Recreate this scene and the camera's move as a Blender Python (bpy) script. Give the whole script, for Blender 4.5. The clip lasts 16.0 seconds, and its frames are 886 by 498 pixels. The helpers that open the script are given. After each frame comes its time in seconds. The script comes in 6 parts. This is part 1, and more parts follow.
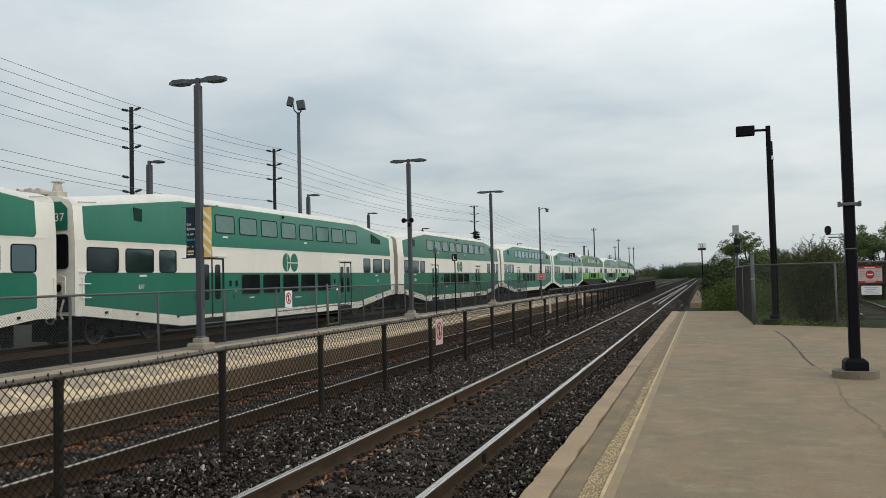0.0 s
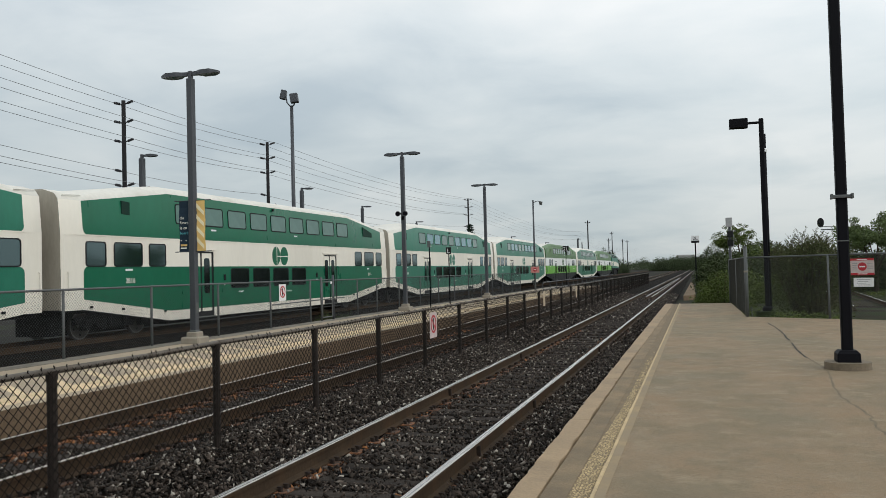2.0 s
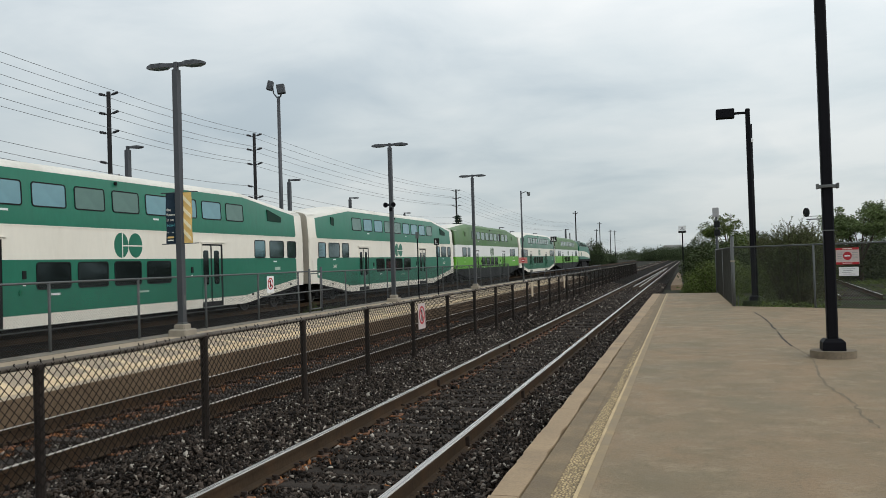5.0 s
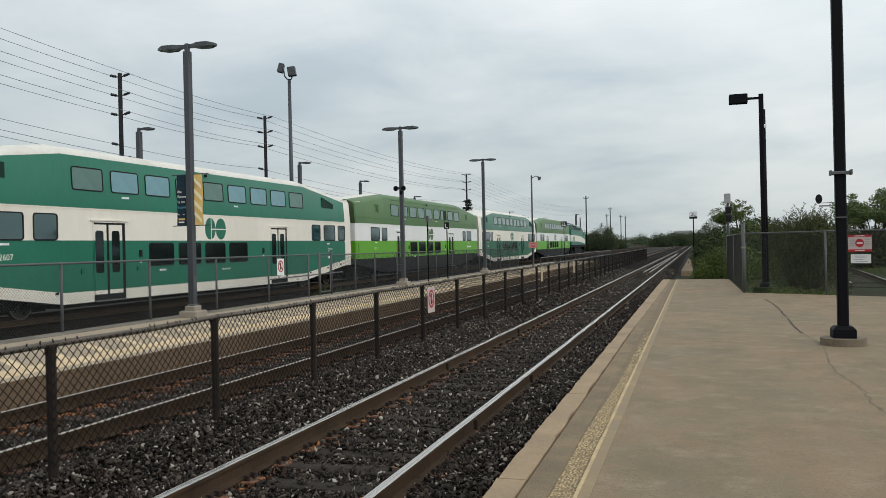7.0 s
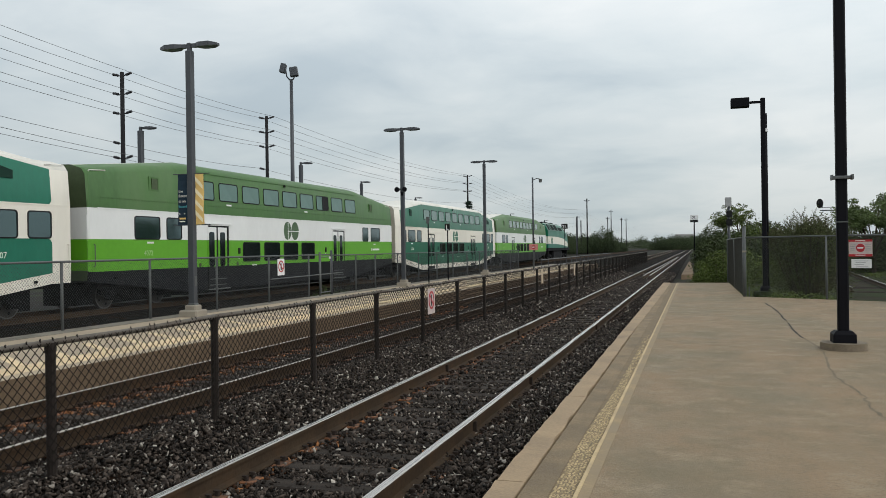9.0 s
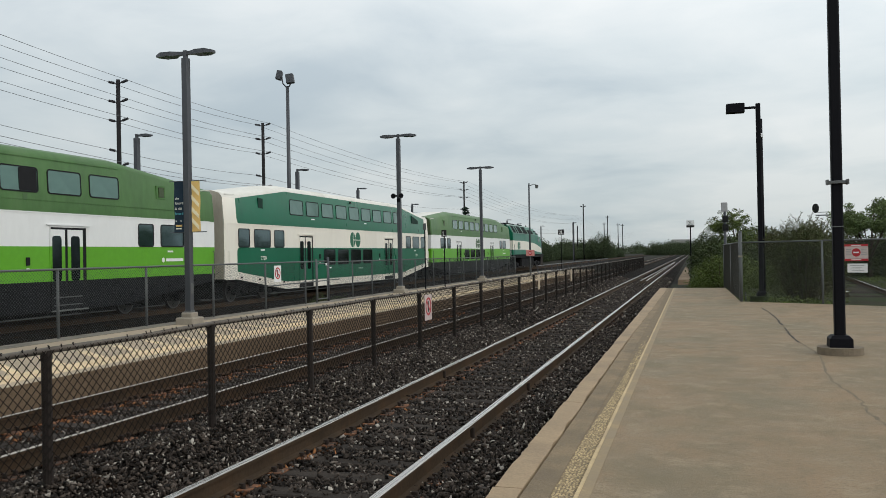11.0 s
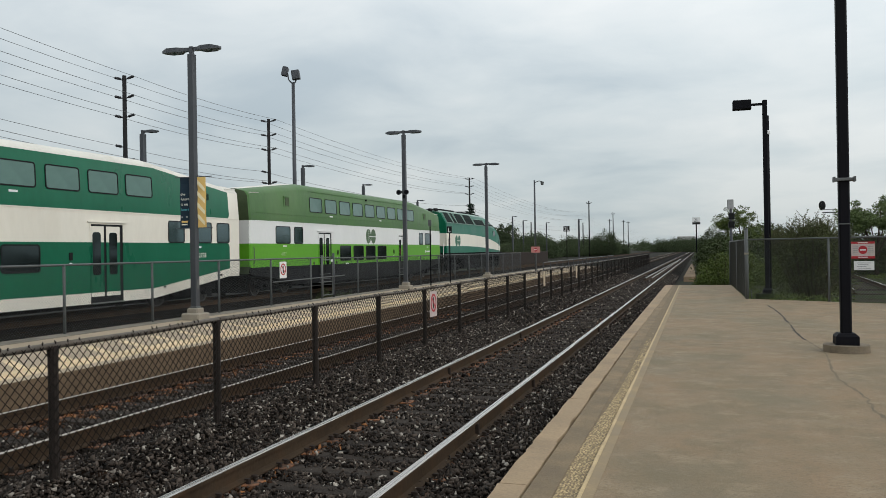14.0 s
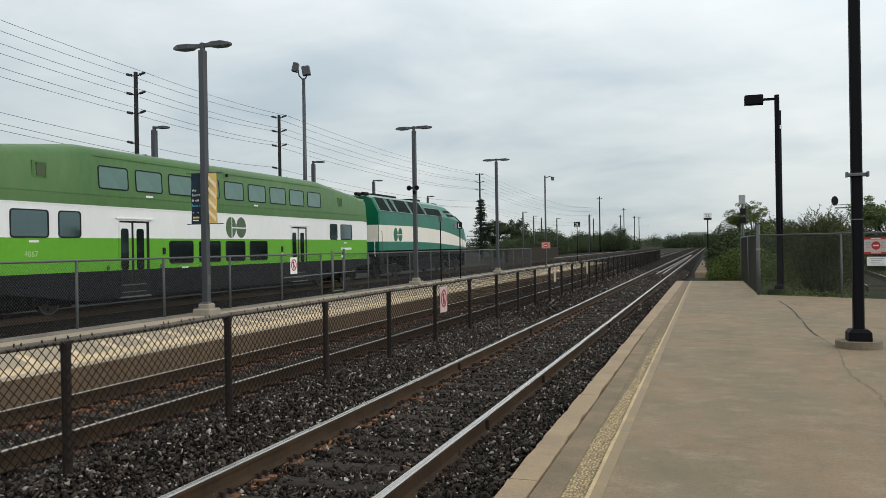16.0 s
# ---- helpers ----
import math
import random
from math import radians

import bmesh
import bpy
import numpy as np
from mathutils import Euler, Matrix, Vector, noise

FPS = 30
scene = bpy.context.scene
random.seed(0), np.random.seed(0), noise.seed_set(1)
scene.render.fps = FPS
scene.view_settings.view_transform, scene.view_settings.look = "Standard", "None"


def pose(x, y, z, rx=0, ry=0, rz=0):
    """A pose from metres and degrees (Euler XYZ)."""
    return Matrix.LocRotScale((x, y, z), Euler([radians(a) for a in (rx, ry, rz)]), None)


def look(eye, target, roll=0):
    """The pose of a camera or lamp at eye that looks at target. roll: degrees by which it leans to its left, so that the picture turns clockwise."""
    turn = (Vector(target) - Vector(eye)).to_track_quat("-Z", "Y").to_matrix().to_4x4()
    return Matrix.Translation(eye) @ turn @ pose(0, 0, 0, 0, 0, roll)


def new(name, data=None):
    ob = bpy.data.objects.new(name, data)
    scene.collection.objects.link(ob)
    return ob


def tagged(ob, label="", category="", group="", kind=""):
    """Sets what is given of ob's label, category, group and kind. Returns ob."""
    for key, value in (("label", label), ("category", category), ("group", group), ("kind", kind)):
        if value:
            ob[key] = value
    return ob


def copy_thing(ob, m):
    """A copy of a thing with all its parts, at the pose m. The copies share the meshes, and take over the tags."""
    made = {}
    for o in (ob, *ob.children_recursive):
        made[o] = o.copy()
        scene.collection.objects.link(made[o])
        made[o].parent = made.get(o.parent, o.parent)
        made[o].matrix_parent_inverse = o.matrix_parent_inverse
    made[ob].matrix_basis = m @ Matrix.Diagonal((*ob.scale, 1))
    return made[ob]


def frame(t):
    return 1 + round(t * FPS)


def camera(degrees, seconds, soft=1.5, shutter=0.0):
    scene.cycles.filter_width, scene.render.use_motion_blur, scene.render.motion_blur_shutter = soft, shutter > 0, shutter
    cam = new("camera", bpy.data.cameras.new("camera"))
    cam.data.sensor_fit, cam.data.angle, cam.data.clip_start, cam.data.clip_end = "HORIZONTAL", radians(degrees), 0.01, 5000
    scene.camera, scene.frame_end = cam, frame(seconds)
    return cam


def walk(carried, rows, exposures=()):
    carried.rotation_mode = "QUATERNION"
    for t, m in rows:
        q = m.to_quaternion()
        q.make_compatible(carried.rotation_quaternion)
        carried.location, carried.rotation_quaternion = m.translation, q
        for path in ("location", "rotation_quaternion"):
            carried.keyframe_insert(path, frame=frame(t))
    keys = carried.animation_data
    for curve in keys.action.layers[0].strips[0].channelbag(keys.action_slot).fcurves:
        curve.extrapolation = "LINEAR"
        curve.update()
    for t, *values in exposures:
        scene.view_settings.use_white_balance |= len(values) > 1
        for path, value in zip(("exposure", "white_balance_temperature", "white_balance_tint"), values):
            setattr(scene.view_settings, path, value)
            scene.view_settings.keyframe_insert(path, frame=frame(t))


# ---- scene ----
# The camera: hand-held on the platform, it only turns.
EXPOSURE = 0.0
cam = camera(57.0, 16.0, soft=0.8)
PATH = [
    (0.0, 0.0, 0.0, 1.5, 92.09, 1.33, 17.72),
    (0.5, 0.0, 0.0, 1.5, 92.17, 1.38, 17.46),
    (1.0, 0.0, 0.0, 1.5, 92.05, 1.44, 17.40),
    (1.5, 0.0, 0.0, 1.5, 92.00, 1.56, 17.34),
    (2.0, 0.0, 0.0, 1.5, 91.60, 1.49, 17.30),
    (2.5, 0.0, 0.0, 1.5, 90.97, 1.44, 17.61),
    (3.0, 0.0, 0.0, 1.5, 91.05, 1.55, 17.56),
    (3.5, 0.0, 0.0, 1.5, 91.27, 1.75, 17.16),
    (4.0, 0.0, 0.0, 1.5, 91.20, 1.99, 16.49),
    (6.5, 0.0, 0.0, 1.5, 90.28, 1.36, 16.88),
    (7.0, 0.0, 0.0, 1.5, 89.84, 1.29, 17.16),
    (7.5, 0.0, 0.0, 1.5, 89.42, 1.09, 17.57),
    (8.0, 0.0, 0.0, 1.5, 89.43, 0.95, 17.41),
    (8.5, 0.0, 0.0, 1.5, 89.71, 1.04, 17.35),
    (9.0, 0.0, 0.0, 1.5, 89.94, 0.82, 17.20),
    (11.5, 0.0, 0.0, 1.5, 90.41, 1.10, 16.97),
    (12.0, 0.0, 0.0, 1.5, 90.43, 1.12, 17.17),
    (12.5, 0.0, 0.0, 1.5, 90.31, 0.87, 17.26),
    (13.0, 0.0, 0.0, 1.5, 90.09, 0.79, 17.38),
    (13.5, 0.0, 0.0, 1.5, 90.15, 0.92, 17.39),
    (14.0, 0.0, 0.0, 1.5, 90.13, 0.91, 17.34),
    (14.5, 0.0, 0.0, 1.5, 90.06, 1.00, 17.61),
    (15.0, 0.0, 0.0, 1.5, 89.99, 1.12, 17.69),
    (15.5, 0.0, 0.0, 1.5, 89.90, 1.04, 17.86),
    (16.0, 0.0, 0.0, 1.5, 89.84, 0.92, 18.06),
]
walk(cam, [(t, pose(*p)) for t, *p in PATH], exposures=[(0.0, EXPOSURE - 0.1), (4.0, EXPOSURE - 0.08), (9.0, EXPOSURE - 0.06), (13.0, EXPOSURE - 0.07), (15.5, EXPOSURE - 0.09), (16.0, EXPOSURE + 0.03)])

# ---- world, sun ----
SUN_EL, SUN_AZ = 34.0, 112.0


def make_world():
    world = bpy.data.worlds.new("overcast_sky")
    world.use_nodes = True
    scene.world = world
    nt = world.node_tree
    nt.nodes.clear()
    N, L = nt.nodes.new, nt.links.new

    def math_node(op, a, b=None):
        n = N("ShaderNodeMath")
        n.operation = op
        for i, v in enumerate((a, b)):
            if v is None:
                continue
            if isinstance(v, (int, float)):
                n.inputs[i].default_value = v
            else:
                L(v, n.inputs[i])
        return n.outputs[0]

    sky = N("ShaderNodeTexSky")
    sky.sky_type = "NISHITA"
    sky.sun_disc = False
    sky.sun_elevation, sky.sun_rotation = radians(SUN_EL), radians(SUN_AZ)
    coord = N("ShaderNodeTexCoord")
    sep = N("ShaderNodeSeparateXYZ")
    L(coord.outputs["Generated"], sep.inputs[0])
    up = math_node("MAXIMUM", sep.outputs[2], 0.0)
    # cloud layer seen in perspective: direction over height
    lift = math_node("ADD", up, 0.16)
    cx = math_node("DIVIDE", sep.outputs[0], lift)
    cy = math_node("DIVIDE", sep.outputs[1], lift)
    comb = N("ShaderNodeCombineXYZ")
    L(cx, comb.inputs[0])
    L(cy, comb.inputs[1])

    def cloud(scale, detail, rough, dist, seed):
        n = N("ShaderNodeTexNoise")
        n.noise_dimensions = "4D"
        n.inputs["W"].default_value = seed
        n.inputs["Scale"].default_value = scale
        n.inputs["Detail"].default_value = detail
        n.inputs["Roughness"].default_value = rough
        n.inputs["Distortion"].default_value = dist
        L(comb.outputs[0], n.inputs["Vector"])
        return n.outputs["Fac"]

    big = cloud(0.55, 3, 0.5, 0.6, 3.1)
    fine = cloud(1.9, 6, 0.55, 0.4, 7.4)
    mixed = math_node("ADD", math_node("MULTIPLY", big, 0.68), math_node("MULTIPLY", fine, 0.32))
    ramp = N("ShaderNodeValToRGB")
    L(mixed, ramp.inputs[0])
    e = ramp.color_ramp.elements
    e[0].position, e[0].color = 0.36, (0.612, 0.70, 0.762, 1)
    e[1].position, e[1].color = 0.60, (1.0, 1.02, 1.02, 1)
    mid = e.new(0.47)
    mid.color = (0.805, 0.87, 0.90, 1)
    # overcast luminance grows towards the zenith
    lum = math_node("MINIMUM", math_node("ADD", math_node("MULTIPLY", up, 1.4), 0.66), 1.08)
    # and a little towards the hidden sun
    side = math_node("ADD", math_node("MULTIPLY", sep.outputs[0], 0.93), math_node("MULTIPLY", sep.outputs[1], -0.37))
    lum = math_node("MULTIPLY", lum, math_node("ADD", math_node("MULTIPLY", side, 0.2), 1.1))
    grey = N("ShaderNodeVectorMath")
    grey.operation = "SCALE"
    low_ramp = N("ShaderNodeValToRGB")
    L(up, low_ramp.inputs[0])
    le = low_ramp.color_ramp.elements
    le[0].position, le[0].color = 0.03, (0.955, 0.998, 1.0, 1)
    le[1].position, le[1].color = 0.30, (1.0, 1.0, 1.0, 1)
    tint = N("ShaderNodeVectorMath")
    tint.operation = "MULTIPLY"
    L(ramp.outputs[0], tint.inputs[0])
    L(low_ramp.outputs[0], tint.inputs[1])
    L(tint.outputs[0], grey.inputs[0])
    L(lum, grey.inputs["Scale"])
    dim = N("ShaderNodeVectorMath")
    dim.operation = "SCALE"
    L(sky.outputs[0], dim.inputs[0])
    dim.inputs["Scale"].default_value = 0.08
    mix = N("ShaderNodeMix")
    mix.data_type = "RGBA"
    mix.inputs[0].default_value = 0.93
    L(dim.outputs[0], mix.inputs[6])
    L(grey.outputs[0], mix.inputs[7])
    bg = N("ShaderNodeBackground")
    L(mix.outputs[2], bg.inputs[0])
    bg.inputs[1].default_value = 1.0
    out = N("ShaderNodeOutputWorld")
    L(bg.outputs[0], out.inputs[0])


make_world()
sun = new("sun", bpy.data.lights.new("sun", "SUN"))
sun.data.energy, sun.data.angle, sun.data.color = 1.15, radians(40), (1.0, 0.96, 0.9)
az, el = radians(SUN_AZ), radians(SUN_EL)
sun.matrix_basis = look((30 * math.sin(az) * math.cos(el), 30 * math.cos(az) * math.cos(el), 30 * math.sin(el)), (0, 0, 0))


# ---- materials ----
def material(name, colour, rough=0.6, metal=0.0, vary=0.15, scale=4.0, fine=40.0, bump=0.0, stain=None, stain_at=(0.52, 0.7),
             spec=0.5, per_object=0.0, island=0.0, stretch=(1, 1, 1), bump_scale=None):
    """A procedural surface: base colour varied at two scales, an optional stain colour in patches, relief."""
    m = bpy.data.materials.new(name)
    m.use_nodes = True
    nt = m.node_tree
    N, L = nt.nodes.new, nt.links.new
    b = nt.nodes["Principled BSDF"]
    b.inputs["Roughness"].default_value = rough
    b.inputs["Metallic"].default_value = metal
    b.inputs["Specular IOR Level"].default_value = spec
    coord = N("ShaderNodeTexCoord")
    mapn = N("ShaderNodeMapping")
    mapn.inputs["Scale"].default_value = stretch
    L(coord.outputs["Object"], mapn.inputs[0])

    def noise_node(s, detail=4, rough_=0.6):
        n = N("ShaderNodeTexNoise")
        n.inputs["Scale"].default_value = s
        n.inputs["Detail"].default_value = detail
        n.inputs["Roughness"].default_value = rough_
        L(mapn.outputs[0], n.inputs["Vector"])
        return n.outputs["Fac"]

    def scaled(value, lo, hi):
        r = N("ShaderNodeMapRange")
        r.inputs["From Min"].default_value, r.inputs["From Max"].default_value = 0.3, 0.7
        r.inputs["To Min"].default_value, r.inputs["To Max"].default_value = lo, hi
        L(value, r.inputs["Value"])
        return r.outputs[0]

    large, small = noise_node(scale), noise_node(fine, 3)
    hsv = N("ShaderNodeHueSaturation")
    hsv.inputs["Color"].default_value = (*colour, 1)
    mul = N("ShaderNodeMath")
    mul.operation = "MULTIPLY"
    L(scaled(large, 1 - vary, 1 + vary), mul.inputs[0])
    L(scaled(small, 1 - vary * 0.7, 1 + vary * 0.7), mul.inputs[1])
    value = mul.outputs[0]
    for amount, node, socket in ((per_object, "ShaderNodeObjectInfo", "Random"), (island, "ShaderNodeNewGeometry", "Random Per Island")):
        if amount:
            info = N(node)
            r = N("ShaderNodeMapRange")
            r.inputs["To Min"].default_value, r.inputs["To Max"].default_value = 1 - amount, 1 + amount
            L(info.outputs[socket], r.inputs["Value"])
            m2 = N("ShaderNodeMath")
            m2.operation = "MULTIPLY"
            L(value, m2.inputs[0])
            L(r.outputs[0], m2.inputs[1])
            value = m2.outputs[0]
    L(value, hsv.inputs["Value"])
    colour_out = hsv.outputs[0]
    if stain:
        r = N("ShaderNodeMapRange")
        r.inputs["From Min"].default_value, r.inputs["From Max"].default_value = stain_at
        L(noise_node(scale * 0.6, 6, 0.65), r.inputs["Value"])
        mix = N("ShaderNodeMix")
        mix.data_type = "RGBA"
        L(r.outputs[0], mix.inputs[0])
        L(colour_out, mix.inputs[6])
        mix.inputs[7].default_value = (*stain, 1)
        colour_out = mix.outputs[2]
    L(colour_out, b.inputs["Base Color"])
    rr = scaled(large, max(0.03, rough - 0.08), min(1, rough + 0.08))
    L(rr, b.inputs["Roughness"])
    if bump:
        bn = N("ShaderNodeBump")
        bn.inputs["Strength"].default_value = bump
        bn.inputs["Distance"].default_value = 0.02
        L(noise_node(bump_scale or fine, 5), bn.inputs["Height"])
        L(bn.outputs[0], b.inputs["Normal"])
    return m


def glass_pane(name, colour, rough=0.05, ior=1.5):
    m = material(name, colour, rough, 0.0, vary=0.06, scale=0.5, fine=3.0, spec=0.6)
    m.node_tree.nodes["Principled BSDF"].inputs["IOR"].default_value = ior
    m.node_tree.nodes["Principled BSDF"].inputs["Specular Tint"].default_value = (0.7, 0.95, 1.0, 1)
    return m


GREEN = material("faded_green_paint", (0.0145, 0.142, 0.088), 0.38, vary=0.1, scale=0.5, fine=6, stain=(0.028, 0.155, 0.102), stain_at=(0.5, 0.8), stretch=(1, 1, 0.4), spec=0.3)
GREEN_DARK = material("deep_green_paint", (0.004, 0.108, 0.054), 0.32, vary=0.09, scale=0.5, fine=6, stain=(0.008, 0.122, 0.066), stain_at=(0.5, 0.8), stretch=(1, 1, 0.4), spec=0.25)
CREAM = material("cream_white_paint", (0.755, 0.715, 0.625), 0.42, vary=0.03, scale=0.6, fine=7, stain=(0.63, 0.58, 0.485), stain_at=(0.5, 0.8), stretch=(1, 1, 0.3), spec=0.4)
WHITE = material("white_paint", (0.73, 0.735, 0.72), 0.38, vary=0.03, scale=0.6, fine=7, stretch=(1, 1, 0.4), spec=0.4)
OLIVE = material("moss_green_paint", (0.062, 0.14, 0.042), 0.45, vary=0.14, scale=0.5, fine=6, stain=(0.098, 0.172, 0.068), stain_at=(0.52, 0.78), stretch=(1, 1, 0.4), spec=0.25)
LIME = material("lime_green_paint", (0.105, 0.335, 0.018), 0.38, vary=0.06, scale=0.5, fine=6, spec=0.35)
ROOF = material("roof_white_paint", (0.66, 0.64, 0.58), 0.55, vary=0.07, scale=0.8, fine=9, stain=(0.5, 0.47, 0.4), stain_at=(0.52, 0.8), spec=0.3)
# Cream end walls toned down to beige by the shade between coaches.
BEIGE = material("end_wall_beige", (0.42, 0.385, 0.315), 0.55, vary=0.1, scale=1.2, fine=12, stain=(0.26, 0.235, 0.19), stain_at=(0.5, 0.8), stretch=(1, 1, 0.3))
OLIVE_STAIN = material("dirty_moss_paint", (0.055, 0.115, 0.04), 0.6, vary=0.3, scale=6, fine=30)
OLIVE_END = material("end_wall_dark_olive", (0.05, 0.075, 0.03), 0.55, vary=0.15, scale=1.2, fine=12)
BLACK = material("underframe_black", (0.007, 0.007, 0.0075), 0.75, vary=0.3, scale=2, fine=20, stain=(0.011, 0.0095, 0.009), stain_at=(0.55, 0.8), spec=0.15)
SKIRT = material("charcoal_skirt_paint", (0.0075, 0.008, 0.0095), 0.55, vary=0.3, scale=0.8, fine=10, stain=(0.013, 0.012, 0.012), stain_at=(0.5, 0.75), stretch=(1, 1, 0.4), spec=0.15)
RUBBER = material("black_rubber", (0.008, 0.008, 0.009), 0.6, spec=0.2)
PANE_DARK = glass_pane("dark_tinted_glass", (0.008, 0.011, 0.011))
PANE_MID = glass_pane("tinted_glass", (0.010, 0.021, 0.019), 0.02, ior=2.0)
PANE_BLUE = glass_pane("blue_coated_glass", (0.012, 0.045, 0.055), 0.02, ior=2.9)
# Upper-deck panes: reflected sky is mixed into these pale base colours.
PANE_SKY_BLUE = glass_pane("sky_toned_coated_glass", (0.09, 0.2, 0.23), 0.04, ior=2.2)
PANE_SKY = glass_pane("sky_toned_glass", (0.095, 0.165, 0.138), 0.07)
DOOR_FRAME = material("grey_door_frame", (0.12, 0.13, 0.12), 0.5)
DIGIT_PALE = material("faded_pale_digits", (0.35, 0.45, 0.38), 0.6)
DIGIT_LIME = material("worn_pale_digits", (0.4, 0.58, 0.28), 0.6)
VENT_DARK = material("dark_louvre_paint", (0.006, 0.03, 0.02), 0.6, spec=0.2)
STEEL_WHEEL = material("wheel_steel", (0.035, 0.03, 0.026), 0.6, 0.3)
TYRE_STEEL = material("worn_wheel_rim", (0.10, 0.095, 0.09), 0.5, 0.5)
RAIL_SIDE = material("rusty_rail", (0.046, 0.031, 0.0195), 0.8, 0.0, vary=0.25, scale=3, fine=40, stain=(0.075, 0.042, 0.022), stain_at=(0.48, 0.75), spec=0.12)
RAIL_DULL = material("dull_worn_rail_head", (0.4, 0.36, 0.32), 0.5, 0.25, vary=0.14, scale=2, fine=30, stretch=(30, 0.3, 1), stain=(0.34, 0.28, 0.22), stain_at=(0.5, 0.7))
RAIL_TOP = material("polished_rail_head", (0.48, 0.455, 0.425), 0.27, 0.9, vary=0.12, scale=2, fine=30, stretch=(30, 0.3, 1), stain=(0.3, 0.26, 0.21), stain_at=(0.5, 0.7))
TIE = material("weathered_tie_wood", (0.036, 0.029, 0.024), 0.9, vary=0.35, scale=3, fine=60, bump=0.5, per_object=0.25, stretch=(0.25, 3, 1), spec=0.15)
PLATE = material("rusty_tie_plate", (0.15, 0.062, 0.027), 0.9, per_object=0.5, vary=0.45, scale=9, fine=60, stain=(0.03, 0.022, 0.016), stain_at=(0.45, 0.6))
SPIKE = material("dark_spike_iron", (0.03, 0.022, 0.018), 0.8, spec=0.15)


def concrete_material(name):
    """Old broom-finished deck: warm and grey blotches, dark stains, pale scuffs and fine aggregate specks."""
    m = bpy.data.materials.new(name)
    m.use_nodes = True
    nt = m.node_tree
    N, L = nt.nodes.new, nt.links.new
    b = nt.nodes["Principled BSDF"]
    coord = N("ShaderNodeTexCoord")

    def tex(scale, detail, rough, lo, hi, stretch=(1, 1, 1)):
        mapn = N("ShaderNodeMapping")
        mapn.inputs["Scale"].default_value = stretch
        L(coord.outputs["Object"], mapn.inputs[0])
        n = N("ShaderNodeTexNoise")
        n.inputs["Scale"].default_value, n.inputs["Detail"].default_value, n.inputs["Roughness"].default_value = scale, detail, rough
        L(mapn.outputs[0], n.inputs["Vector"])
        r = N("ShaderNodeMapRange")
        r.inputs["From Min"].default_value, r.inputs["From Max"].default_value = lo, hi
        L(n.outputs["Fac"], r.inputs["Value"])
        return r.outputs[0]

    def blend(fac, a, c, kind="MIX"):
        x = N("ShaderNodeMix")
        x.data_type, x.blend_type = "RGBA", kind
        L(fac, x.inputs[0])
        for k, v in ((6, a), (7, c)):
            if isinstance(v, tuple):
                x.inputs[k].default_value = (*v, 1)
            else:
                L(v, x.inputs[k])
        return x.outputs[2]

    col = blend(tex(0.55, 5, 0.6, 0.4, 0.6, (1, 0.6, 1)), (0.25, 0.174, 0.104), (0.19, 0.152, 0.095))
    col = blend(tex(1.7, 7, 0.68, 0.47, 0.72, (1, 0.7, 1)), col, (0.165, 0.13, 0.08))
    col = blend(tex(2.6, 6, 0.7, 0.52, 0.74), col, (0.30, 0.235, 0.152))
    col = blend(tex(34, 4, 0.7, 0.5, 0.78), col, (0.135, 0.105, 0.07))
    col = blend(tex(120, 2, 0.5, 0.6, 0.74), col, (0.33, 0.27, 0.19))
    L(col, b.inputs["Base Color"])
    b.inputs["Specular IOR Level"].default_value = 0.3
    rough = N("ShaderNodeMapRange")
    rough.inputs["To Min"].default_value, rough.inputs["To Max"].default_value = 0.66, 0.9
    L(tex(1.7, 7, 0.68, 0.3, 0.7), rough.inputs["Value"])
    L(rough.outputs[0], b.inputs["Roughness"])
    bump = N("ShaderNodeBump")
    bump.inputs["Strength"].default_value, bump.inputs["Distance"].default_value = 0.45, 0.012
    L(tex(60, 5, 0.65, 0.2, 0.8), bump.inputs["Height"])
    L(bump.outputs[0], b.inputs["Normal"])
    return m


CONCRETE = concrete_material("platform_concrete")
NOSING = material("platform_nosing_concrete", (0.30, 0.215, 0.13), 0.85, vary=0.16, scale=1.5, fine=40, bump=0.2, stain=(0.18, 0.13, 0.082), stain_at=(0.5, 0.75))
STRIP = material("worn_asphalt_strip", (0.2, 0.147, 0.087), 0.9, vary=0.25, scale=2.5, fine=60, bump=0.5, stain=(0.125, 0.093, 0.059), stain_at=(0.5, 0.75))
PEBBLE = material("exposed_pebbles", (0.345, 0.262, 0.142), 0.8, vary=0.15, scale=6, fine=80, island=0.4)
GROUT = material("pebble_grout", (0.165, 0.12, 0.07), 0.9, vary=0.25, scale=5, fine=60, bump=0.4)
YELLOW_LINE = material("worn_yellow_line", (0.275, 0.2, 0.11), 0.8, vary=0.2, scale=3, fine=40, stain=(0.235, 0.178, 0.108), stain_at=(0.4, 0.6))
LINE_EDGE = material("pale_yellow_line_edge", (0.46, 0.345, 0.19), 0.8, vary=0.15, scale=3, fine=40, stain=(0.32, 0.24, 0.14), stain_at=(0.5, 0.7))
CRACK = material("crack_filler_dark", (0.02, 0.016, 0.011), 0.95)
SEAM = material("hairline_seam", (0.15, 0.115, 0.074), 0.95, vary=0.3, scale=6)
# Island edge's side: stained concrete, its base darkened for shade.
ISLAND_SIDE = material("stained_shaded_island_edge", (0.12, 0.084, 0.054), 0.9, vary=0.22, scale=1, fine=40, bump=0.2, stain=(0.07, 0.047, 0.03), stain_at=(0.48, 0.72), stretch=(1, 0.5, 0.5), spec=0.15)
